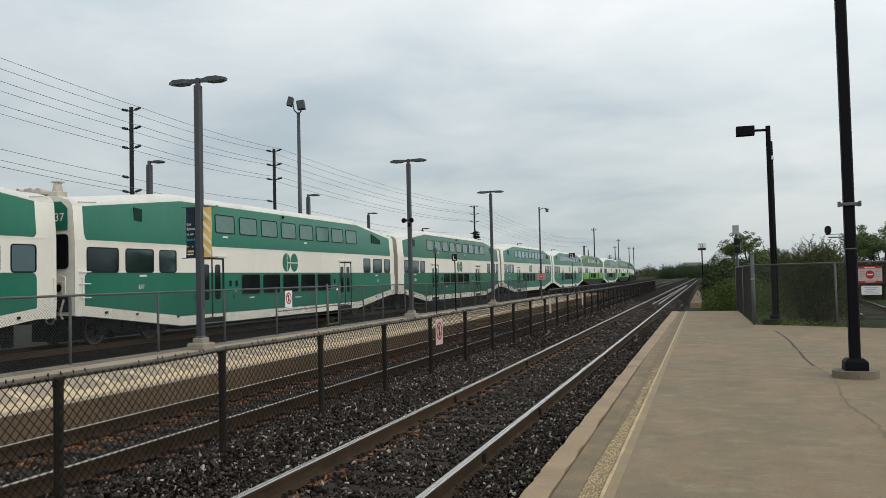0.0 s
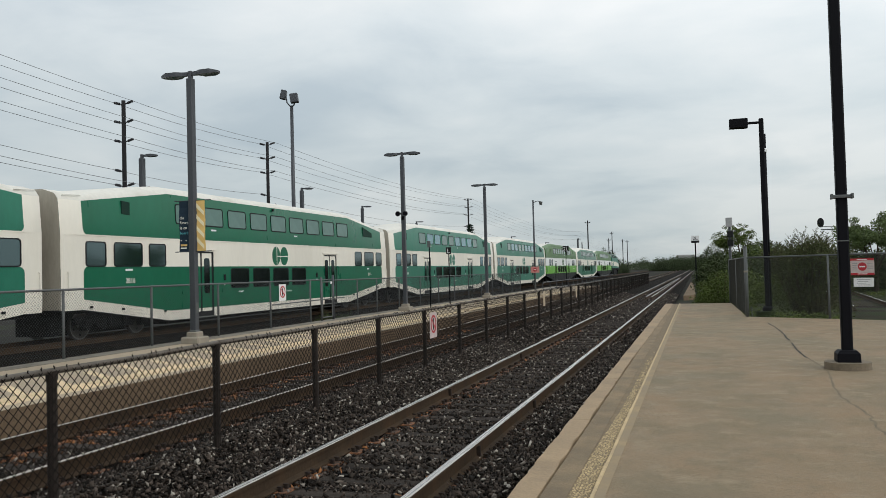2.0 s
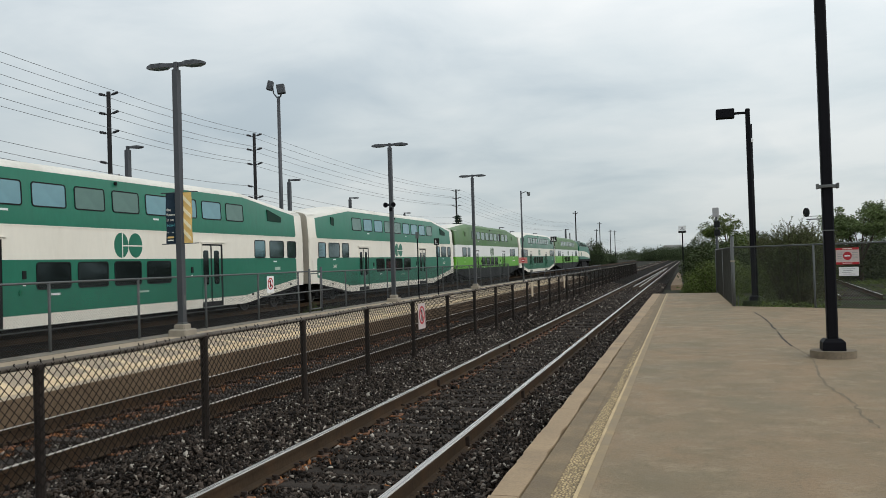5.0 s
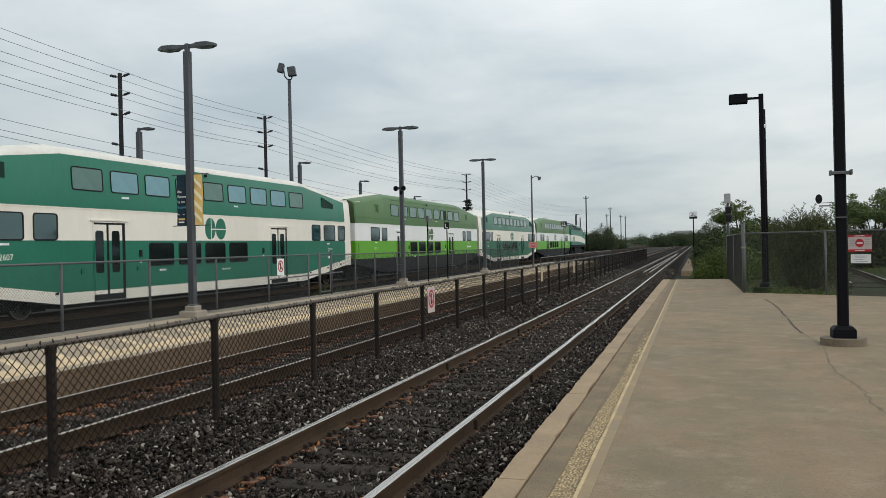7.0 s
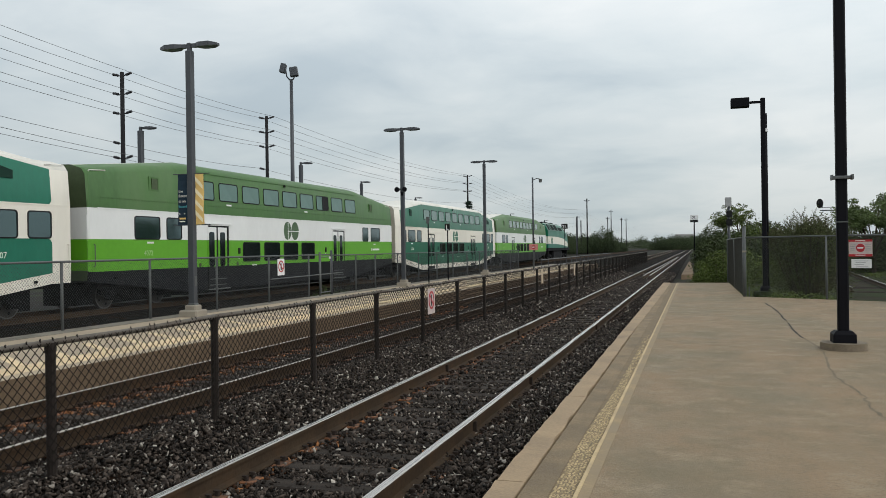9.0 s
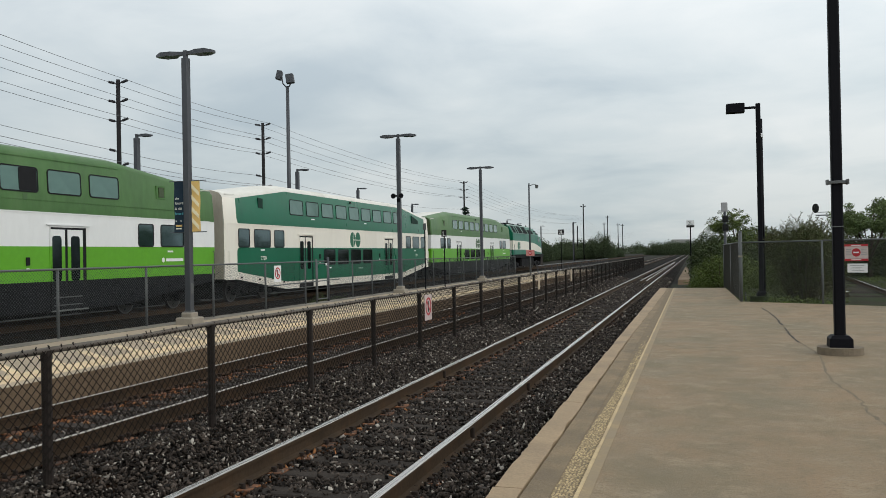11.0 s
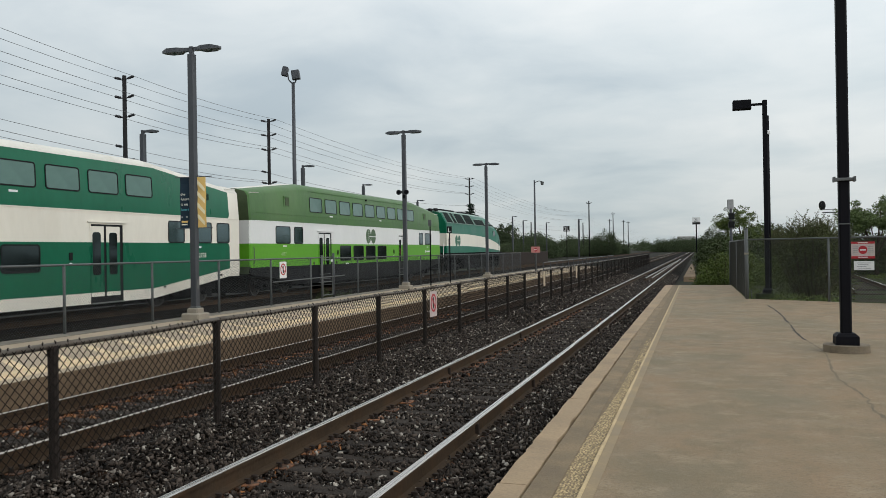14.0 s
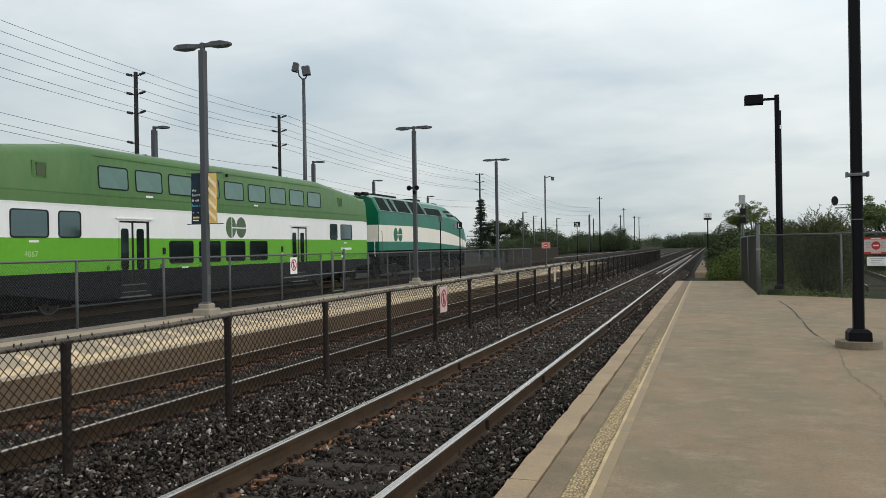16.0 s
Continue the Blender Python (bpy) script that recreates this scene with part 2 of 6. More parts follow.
SIDE_WALL = material("platform_side_concrete", (0.2, 0.146, 0.094), 0.9, vary=0.2, scale=1, fine=40, bump=0.2, stain=(0.085, 0.06, 0.04), stain_at=(0.48, 0.75), stretch=(1, 1, 0.4), spec=0.2)
TACTILE = material("cream_tactile_tile", (0.59, 0.45, 0.27), 0.8, vary=0.14, scale=3.5, fine=30, bump=0.15, per_object=0.14, stain=(0.45, 0.33, 0.19), stain_at=(0.52, 0.7))
STRIPE_CREAM = material("worn_cream_paint", (0.62, 0.48, 0.29), 0.8, vary=0.14, scale=3, fine=30, stain=(0.4, 0.31, 0.2), stain_at=(0.52, 0.7))
PLAT_TWO = material("pale_platform_concrete", (0.335, 0.265, 0.185), 0.85, vary=0.1, scale=0.8, fine=50, bump=0.1, stain=(0.27, 0.215, 0.15), stain_at=(0.46, 0.7))
DIRTY_STRIP = material("dirty_grey_concrete", (0.175, 0.155, 0.125), 0.9, vary=0.2, scale=2, fine=40, bump=0.3, stain=(0.09, 0.08, 0.065), stain_at=(0.48, 0.66))
PLINTH = material("plinth_concrete", (0.25, 0.22, 0.175), 0.9, vary=0.12, scale=3, fine=40, bump=0.2)
FOOTING = material("weathered_footing_concrete", (0.165, 0.13, 0.09), 0.9, vary=0.2, scale=4, fine=40, bump=0.3, stain=(0.1, 0.08, 0.055), stain_at=(0.5, 0.7))
POLE_GREY = material("grey_painted_steel", (0.062, 0.066, 0.074), 0.42, 0.2, vary=0.1, scale=1.5, fine=20, spec=0.3)
POLE_BLACK = material("black_painted_steel", (0.0045, 0.0045, 0.0065), 0.6, 0.0, vary=0.15, scale=2, fine=30, spec=0.1)
GALV = material("galvanised_steel", (0.095, 0.1, 0.1), 0.6, 0.25, vary=0.15, scale=3, fine=40)
WIRE_GREY = material("galvanised_wire", (0.066, 0.07, 0.073), 0.7, 0.1, spec=0.12)
WIRE_PALE = material("weathered_zinc_wire", (0.085, 0.092, 0.092), 0.7, 0.1, spec=0.15)
FENCE_DARK = material("weathered_brown_pipe", (0.02, 0.015, 0.0125), 0.7, vary=0.25, scale=4, fine=50, spec=0.2)
FENCE_TOP = material("weathered_pipe_rail", (0.10, 0.085, 0.068), 0.7, vary=0.25, scale=6, fine=60, stain=(0.08, 0.06, 0.045), stain_at=(0.45, 0.7))
WIRE_DARK = material("rusty_dark_wire", (0.012, 0.0095, 0.008), 0.8, spec=0.1)
NAVY = material("navy_banner_cloth", (0.016, 0.032, 0.05), 0.8, vary=0.1, spec=0.2)
AMBER = material("amber_banner_cloth", (0.74, 0.5, 0.17), 0.8, vary=0.05)
AMBER_PALE = material("pale_amber_print", (0.84, 0.74, 0.5), 0.8, vary=0.04)
BANNER_WHITE = material("banner_white_print", (0.78, 0.76, 0.68), 0.8, vary=0.04)
TEAL = material("banner_teal_print", (0.08, 0.36, 0.42), 0.8)
SIGN_WHITE = material("sign_white", (0.72, 0.72, 0.72), 0.5, vary=0.05)
SIGN_RED = material("sign_red", (0.38, 0.014, 0.022), 0.55, vary=0.08)
SIGN_FADED = material("faded_pinkish_plate", (0.5, 0.42, 0.4), 0.6, vary=0.1, scale=8)
SIGN_TAN = material("weathered_tan_plate", (0.4, 0.32, 0.22), 0.7, vary=0.12, scale=8)
SIGN_BLACK = material("sign_black", (0.01, 0.01, 0.01), 0.5, spec=0.2)
SIGN_GREY = material("sign_grey_print", (0.3, 0.3, 0.3), 0.6)
TIMBER = material("utility_pole_timber", (0.02, 0.0195, 0.0205), 0.9, vary=0.2, scale=1, fine=20, stretch=(3, 3, 0.3), spec=0.15)
INSULATOR = material("insulator_grey", (0.05, 0.05, 0.055), 0.4, spec=0.2)
CABLE = material("cable_aluminium", (0.14, 0.145, 0.15), 0.6)
BARK = material("tree_bark", (0.06, 0.048, 0.036), 0.95, vary=0.3, scale=6, fine=40, bump=0.4, spec=0.1)
LEAF = material("leaf_green", (0.078, 0.105, 0.026), 0.65, vary=0.3, scale=0.9, fine=5, island=0.5, spec=0.1, stain=(0.042, 0.062, 0.02), stain_at=(0.48, 0.7))
LEAF_DARK = material("leaf_dark_green", (0.044, 0.06, 0.024), 0.7, vary=0.3, scale=0.8, fine=5, island=0.5, spec=0.1, stain=(0.06, 0.068, 0.03), stain_at=(0.5, 0.7))
LEAF_OLIVE = material("leaf_olive_brown", (0.078, 0.092, 0.038), 0.75, vary=0.25, scale=1.0, fine=5, island=0.4, spec=0.1, stain=(0.075, 0.066, 0.035), stain_at=(0.5, 0.68))
# Far foliage: distance haze is put into the greyed leaf colour.
LEAF_HAZE = material("leaf_far_haze_green", (0.062, 0.082, 0.042), 0.8, vary=0.2, scale=0.15, fine=0.6, island=0.12, spec=0.05, stain=(0.04, 0.054, 0.03), stain_at=(0.46, 0.62))
SOIL = material("weedy_soil", (0.036, 0.032, 0.022), 0.95, vary=0.3, scale=0.5, fine=15, bump=0.5, stain=(0.03, 0.04, 0.016), stain_at=(0.42, 0.55), spec=0.05)
LEAF_LIGHT = material("leaf_light_green", (0.10, 0.135, 0.05), 0.65, vary=0.25, scale=0.8, fine=5, island=0.5, spec=0.12, stain=(0.06, 0.085, 0.032), stain_at=(0.5, 0.7))
NEEDLE = material("spruce_needle", (0.018, 0.034, 0.022), 0.7, vary=0.2, scale=0.8, fine=5, island=0.4, spec=0.15)
GROUND = material("cinder_ground", (0.022, 0.02, 0.017), 0.95, vary=0.25, scale=0.25, fine=25, bump=0.5, stain=(0.03, 0.036, 0.018), stain_at=(0.5, 0.62), spec=0.1)
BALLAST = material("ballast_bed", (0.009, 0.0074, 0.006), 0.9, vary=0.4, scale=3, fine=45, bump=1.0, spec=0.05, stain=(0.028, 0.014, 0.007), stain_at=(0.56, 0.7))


def stone_material(name, dark, mid, pale, share):
    """Crushed stone: each stone its own grey, a small share pale."""
    m = bpy.data.materials.new(name)
    m.use_nodes = True
    nt = m.node_tree
    b = nt.nodes["Principled BSDF"]
    geo = nt.nodes.new("ShaderNodeNewGeometry")
    ramp = nt.nodes.new("ShaderNodeValToRGB")
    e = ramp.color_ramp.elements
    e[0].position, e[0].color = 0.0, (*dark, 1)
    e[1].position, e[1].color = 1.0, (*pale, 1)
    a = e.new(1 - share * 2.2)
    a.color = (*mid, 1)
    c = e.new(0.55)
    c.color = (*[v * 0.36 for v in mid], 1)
    nt.links.new(geo.outputs["Random Per Island"], ramp.inputs[0])
    nt.links.new(ramp.outputs[0], b.inputs["Base Color"])
    b.inputs["Roughness"].default_value = 0.6
    b.inputs["Specular IOR Level"].default_value = 0.1
    return m


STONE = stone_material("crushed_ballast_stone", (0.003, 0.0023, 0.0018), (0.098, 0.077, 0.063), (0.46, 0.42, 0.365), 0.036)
STONE_RUST = stone_material("rust_stained_stone", (0.016, 0.008, 0.004), (0.19, 0.08, 0.034), (0.32, 0.14, 0.055), 0.14)


# ---- mesh helpers ----
class Shape:
    """Collects corners and faces of one mesh."""

    def __init__(self):
        self.v, self.f, self.m = [], [], []

    def add(self, verts, faces, mi=0):
        n = len(self.v)
        self.v += [tuple(p) for p in verts]
        self.f += [tuple(i + n for i in q) for q in faces]
        self.m += [mi] * len(faces)
        return self

    def box(self, x0, x1, y0, y1, z0, z1, mi=0, c=0.0):
        """A box, its upright and top edges cut by c."""
        if c <= 0:
            v = [(x, y, z) for z in (z0, z1) for x, y in ((x0, y0), (x1, y0), (x1, y1), (x0, y1))]
            return self.add(v, [(3, 2, 1, 0), (4, 5, 6, 7), (0, 1, 5, 4), (1, 2, 6, 5), (2, 3, 7, 6), (3, 0, 4, 7)], mi)
        ring = [(x0 + c, y0), (x1 - c, y0), (x1, y0 + c), (x1, y1 - c), (x1 - c, y1), (x0 + c, y1), (x0, y1 - c), (x0, y0 + c)]
        inner = [(min(max(x, x0 + c), x1 - c), min(max(y, y0 + c), y1 - c)) for x, y in ring]
        v = [(x, y, z0) for x, y in ring] + [(x, y, z1 - c) for x, y in ring] + [(x, y, z1) for x, y in inner]
        f = [tuple(range(7, -1, -1)), tuple(range(16, 24))]
        for k in (0, 8):
            f += [(k + i, k + (i + 1) % 8, k + 8 + (i + 1) % 8, k + 8 + i) for i in range(8)]
        return self.add(v, f, mi)

    def tube(self, a, b, r, r2=None, n=8, mi=0, caps=True):
        a, b = Vector(a), Vector(b)
        r2 = r if r2 is None else r2
        d = (b - a).normalized()
        s = d.cross(Vector((0, 0, 1)))
        s = s.normalized() if s.length > 1e-4 else Vector((1, 0, 0))
        u = s.cross(d)
        v = [p + (s * math.cos(2 * math.pi * i / n) + u * math.sin(2 * math.pi * i / n)) * q for p, q in ((a, r), (b, r2)) for i in range(n)]
        f = [(i, (i + 1) % n, n + (i + 1) % n, n + i) for i in range(n)]
        if caps:
            f += [tuple(range(n - 1, -1, -1)), tuple(range(n, 2 * n))]
        return self.add(v, f, mi)

    def path(self, pts, r, n=6, mi=0):
        for a, b in zip(pts, pts[1:]):
            self.tube(a, b, r, n=n, mi=mi)
        return self

    def plate(self, outline, axis, d0, d1, mi=0):
        """A flat outline (two coordinates) given a thickness along axis."""
        def put(p, d):
            return {"x": (d, p[0], p[1]), "y": (p[0], d, p[1]), "z": (p[0], p[1], d)}[axis]
        n = len(outline)
        v = [put(p, d0) for p in outline] + [put(p, d1) for p in outline]
        return self.add(v, [tuple(range(n - 1, -1, -1)), tuple(range(n, 2 * n))] + [(i, (i + 1) % n, n + (i + 1) % n, n + i) for i in range(n)], mi)

    def hoop(self, outer, inner, axis, d0, d1, mi=0):
        """A ring between two outlines of equal count."""
        def put(p, d):
            return {"x": (d, p[0], p[1]), "y": (p[0], d, p[1]), "z": (p[0], p[1], d)}[axis]
        n = len(outer)
        v = [put(p, d) for d in (d0, d1) for o in (outer, inner) for p in o]
        f = []
        for i in range(n):
            j = (i + 1) % n
            f += [(i, j, 2 * n + j, 2 * n + i), (n + i, 3 * n + i, 3 * n + j, n + j), (2 * n + i, 2 * n + j, 3 * n + j, 3 * n + i), (i, n + i, n + j, j)]
        return self.add(v, f, mi)

    def mesh(self, name, *mats, smooth=False):
        me = bpy.data.meshes.new(name)
        me.from_pydata(self.v, [], self.f)
        for m in mats:
            me.materials.append(m)
        me.polygons.foreach_set("material_index", self.m)
        if smooth:
            me.polygons.foreach_set("use_smooth", [True] * len(self.f))
        bm = bmesh.new()
        bm.from_mesh(me)
        bmesh.ops.recalc_face_normals(bm, faces=bm.faces)
        bm.to_mesh(me)
        bm.free()
        return me


def rounded(x0, x1, y0, y1, r, n=3):
    """A rectangle with round corners, as a list of points."""
    out = []
    for cx, cy, a in ((x1 - r, y0 + r, -90), (x1 - r, y1 - r, 0), (x0 + r, y1 - r, 90), (x0 + r, y0 + r, 180)):
        out += [(cx + r * math.cos(radians(a + 90 * i / n)), cy + r * math.sin(radians(a + 90 * i / n))) for i in range(n + 1)]
    return out


def disc(cx, cy, rx, ry, n=20, a0=0, a1=360):
    return [(cx + rx * math.cos(radians(a0 + (a1 - a0) * i / n)), cy + ry * math.sin(radians(a0 + (a1 - a0) * i / n))) for i in range(n if a1 - a0 == 360 else n + 1)]


def part(name, me, parent, at=(0, 0, 0), label="", rz=0.0):
    """A mesh object under a thing or a part."""
    ob = new(name, me)
    ob.parent = parent
    ob.matrix_basis = pose(*at, 0, 0, rz)
    return tagged(ob, label)


def thing(name, label, category, at=(0, 0, 0), group="", kind="", me=None, rz=0.0):
    ob = new(name, me)
    ob.matrix_basis = pose(*at, 0, 0, rz)
    return tagged(ob, label, category, group, kind)


def text_mesh(name, words, size, mat, align="CENTER"):
    """Flat lettering standing upright in the x-z plane, read from -y."""
    cu = bpy.data.curves.new(name, "FONT")
    cu.body, cu.size, cu.align_x, cu.extrude = words, size, align, 0.002
    cu.resolution_u = 2
    ob = bpy.data.objects.new(name, cu)
    scene.collection.objects.link(ob)
    bpy.context.view_layer.update()
    me = bpy.data.meshes.new_from_object(ob.evaluated_get(bpy.context.evaluated_depsgraph_get()))
    bpy.data.objects.remove(ob)
    me.transform(Matrix.Rotation(radians(90), 4, "X"))
    me.materials.clear()
    me.materials.append(mat)
    return me


rng = random.Random(7)

# ---- levels and lines of the place (metres; the near platform's top is z = 0) ----
RAIL_1, RAIL_2, RAIL_3 = -0.284, -0.25, -0.26
TRACK_1, TRACK_2, TRACK_3 = -3.056, -6.74, -18.63
FENCE_1, FENCE_2 = -5.05, -12.5
TIE_FROM, TIE_STEP = -3.696, 0.549
EDGE_1 = -1.25
EDGE_2, BACK_2, TOP_2 = -8.37, -12.62, -0.10


# ---- ground ----
def make_ground():
    s = Shape()
    xs = [-1500, -600, -200, -80, -40, -23, -15.5, -12.7, -8.3, -1.4, 6, 14, 40, 120, 400, 1500]
    ys = [-300, -60, -10, 20, 45, 80, 140, 260, 500, 1000, 2500]
    v = [(x, y, -0.62) for y in ys for x in xs]
    n = len(xs)
    f = [(j * n + i, j * n + i + 1, (j + 1) * n + i + 1, (j + 1) * n + i) for j in range(len(ys) - 1) for i in range(n - 1)]
    s.add(v, f)
    thing("ground", "dark cinder and gravel ground with weedy patches", "ground", kind="structure", me=s.mesh("ground", GROUND))


def bed_height(x):
    """The ballast's level across the two tracks."""
    pts = [(-8.6, -0.50), (-8.2, -0.47), (-5.75, -0.455), (-5.45, -0.40), (-5.05, -0.32), (-4.75, -0.40), (-4.4, -0.478), (-1.5, -0.488), (-1.2, -0.52)]
    for (a, za), (b, zb) in zip(pts, pts[1:]):
        if a <= x <= b:
            return za + (zb - za) * (x - a) / (b - a)
    return pts[0][1] if x < pts[0][0] else pts[-1][1]


def make_ballast():
    s = Shape()
    xs = np.linspace(-8.45, -1.2, 26)
    ys = np.concatenate([np.arange(-6, 60, 0.6), np.arange(60, 330, 6.0)])
    v = [(x, y, bed_height(x) - 0.025 + 0.012 * noise.noise((x * 2, y * 2, 0))) for y in ys for x in xs]
    n = len(xs)
    f = [(j * n + i, j * n + i + 1, (j + 1) * n + i + 1, (j + 1) * n + i) for j in range(len(ys) - 1) for i in range(n - 1)]
    s.add(v, f)
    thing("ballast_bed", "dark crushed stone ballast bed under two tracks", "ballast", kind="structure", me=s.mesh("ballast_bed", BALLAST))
    s = Shape()
    for x0, x1, z in ((-16.9, -20.4, -0.46),):
        s.add([(x0 + 1.0, -60, -0.61), (x0, -60, z), (x1, -60, z), (x1 - 1.0, -60, -0.61), (x0 + 1.0, 420, -0.61), (x0, 420, z), (x1, 420, z), (x1 - 1.0, 420, -0.61)],
              [(0, 1, 5, 4), (1, 2, 6, 5), (2, 3, 7, 6)])
    thing("far_ballast_bed", "dark ballast bed under the train's track", "ballast", kind="structure", me=s.mesh("far_ballast_bed", BALLAST))


def stones(name, label, count, area, size, seed, clear_ties=True, mat=None, spread=None):
    """Loose crushed stones as one heap of small angular solids."""
    g = np.random.default_rng(seed)
    x0, x1, y0, y1 = area
    x, y = g.uniform(x0, x1, count), g.uniform(y0, y1, count)
    if spread:
        x = g.normal(spread[0], spread[1], count)
    hb = np.array([bed_height(a) for a in x])
    z = hb + g.uniform(-0.02, 0.012, count)
    keep = np.ones(count, bool)
    for tr, rail in ((TRACK_1, RAIL_1), (TRACK_2, RAIL_2)):
        for side in (-0.754, 0.754):
            keep &= np.abs(x - tr - side) > 0.055
    if clear_ties:
        phase = np.mod(y - TIE_FROM + TIE_STEP / 2, TIE_STEP) / TIE_STEP
        on_tie = (np.abs(phase - 0.5) < 0.17) & (np.abs(x - TRACK_1) < 0.70)
        keep &= ~(on_tie & (g.uniform(0, 1, count) < 0.86))
        z = np.where(on_tie, z + 0.025, z)
        z = np.where((np.abs(x - TRACK_1) > 0.8) & (np.abs(x - TRACK_1) < 1.4), z + 0.032, z)
    x, y, z = x[keep], y[keep], z[keep]
    n = len(x)
    base = np.array([(-1, -1, -1), (1, -1, -1), (1, 1, -1), (-1, 1, -1), (-1, -1, 1), (1, -1, 1), (1, 1, 1), (-1, 1, 1)], float) * 0.62
    quads = np.array([(3, 2, 1, 0), (4, 5, 6, 7), (0, 1, 5, 4), (1, 2, 6, 5), (2, 3, 7, 6), (3, 0, 4, 7)])
    tris = np.concatenate([quads[:, [0, 1, 2]], quads[:, [0, 2, 3]]])
    r = size * np.clip(g.lognormal(0, 0.28, n), 0.5, 1.9)
    pts = base[None] + g.normal(0, 0.27, (n, 8, 3))
    pts *= np.stack([g.uniform(0.85, 1.75, n), g.uniform(0.55, 1.2, n), g.uniform(0.25, 0.75, n)], -1)[:, None, :] * r[:, None, None]
    q = g.normal(size=(n, 4))
    q /= np.linalg.norm(q, axis=1, keepdims=True)
    a, b, c, d = q.T
    R = np.stack([np.stack([1 - 2 * (c * c + d * d), 2 * (b * c - a * d), 2 * (b * d + a * c)], -1),
                  np.stack([2 * (b * c + a * d), 1 - 2 * (b * b + d * d), 2 * (c * d - a * b)], -1),
                  np.stack([2 * (b * d - a * c), 2 * (c * d + a * b), 1 - 2 * (b * b + c * c)], -1)], 1)
    pts = np.einsum("nij,nkj->nki", R, pts) + np.stack([x, y, z], -1)[:, None, :]
    faces = (tris[None] + (np.arange(n) * 8)[:, None, None]).reshape(-1)
    me = bpy.data.meshes.new(name)
    me.vertices.add(n * 8)
    me.vertices.foreach_set("co", pts.reshape(-1))
    me.loops.add(len(faces))
    me.loops.foreach_set("vertex_index", faces)
    me.polygons.add(len(faces) // 3)
    me.polygons.foreach_set("loop_start", np.arange(0, len(faces), 3))
    me.update(calc_edges=True)
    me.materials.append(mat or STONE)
    thing(name, label, "ballast", kind="stuff", me=me)


def rail_mesh(name, y0, y1, head=None):
    """A flat-bottomed rail, its head worn bright."""
    prof = [(-0.07, -0.172), (0.07, -0.172), (0.07, -0.16), (0.012, -0.14), (0.010, -0.045), (0.037, -0.036), (0.037, -0.006), (0.030, 0.0),
            (-0.030, 0.0), (-0.037, -0.006), (-0.036, -0.036), (-0.010, -0.045), (-0.012, -0.14), (-0.07, -0.16)]
    s = Shape()
    n = len(prof)
    v = [(x, y, z) for y in (y0, y1) for x, z in prof]
    s.v = v
    for i in range(n):
        j = (i + 1) % n
        s.f.append((i, j, n + j, n + i))
        s.m.append(1 if i == 7 or (not head and i in (6, 8)) else 0)
    s.f += [tuple(range(n)), tuple(range(2 * n - 1, n - 1, -1))]
    s.m += [0, 0]
    return s.mesh(name, RAIL_SIDE, head or RAIL_TOP)


def make_track(name, label, cx, top, y0, y1, ties_to, tie_from, plates_to, turn=0.0, head=None, step=0.52):
    tr = thing(name, label, "track", (cx, 0, top), kind="structure", rz=turn)
    rail = rail_mesh("rail", y0, y1, head)
    for side in (-0.754, 0.754):
        part("rail", rail, tr, (side, 0, 0))
    tie = Shape().box(-1.3, 1.3, -0.115, 0.115, -0.36, -0.188, c=0.012).mesh("tie", TIE)
    pl = Shape().box(-0.19, 0.19, -0.1, 0.1, -0.19, -0.174, c=0.004)
    plate = pl.mesh("tie_plate", PLATE)
    sp = Shape()
    for x, y in ((-0.105, -0.06), (0.105, 0.06), (-0.105, 0.055), (0.105, -0.055)):
        sp.box(x - 0.02, x + 0.02, y - 0.014, y + 0.014, -0.18, -0.128, c=0.006)
        sp.box(x - (0.03 if x > 0 else 0.01), x + (0.01 if x > 0 else 0.03), y - 0.017, y + 0.017, -0.142, -0.128)
    spikes = sp.mesh("spikes", SPIKE)
    y = tie_from
    while y < ties_to:
        t = part("tie", tie, tr, (rng.uniform(-0.03, 0.03), y + rng.uniform(-0.015, 0.015), rng.uniform(-0.008, 0.004)), rz=rng.uniform(-0.6, 0.6))
        if y < plates_to:
            for side in (-0.754, 0.754):
                p = part("tie_plate", plate, tr, (side, y, 0))
                part("spikes", spikes, p)
        y += step
    return tr


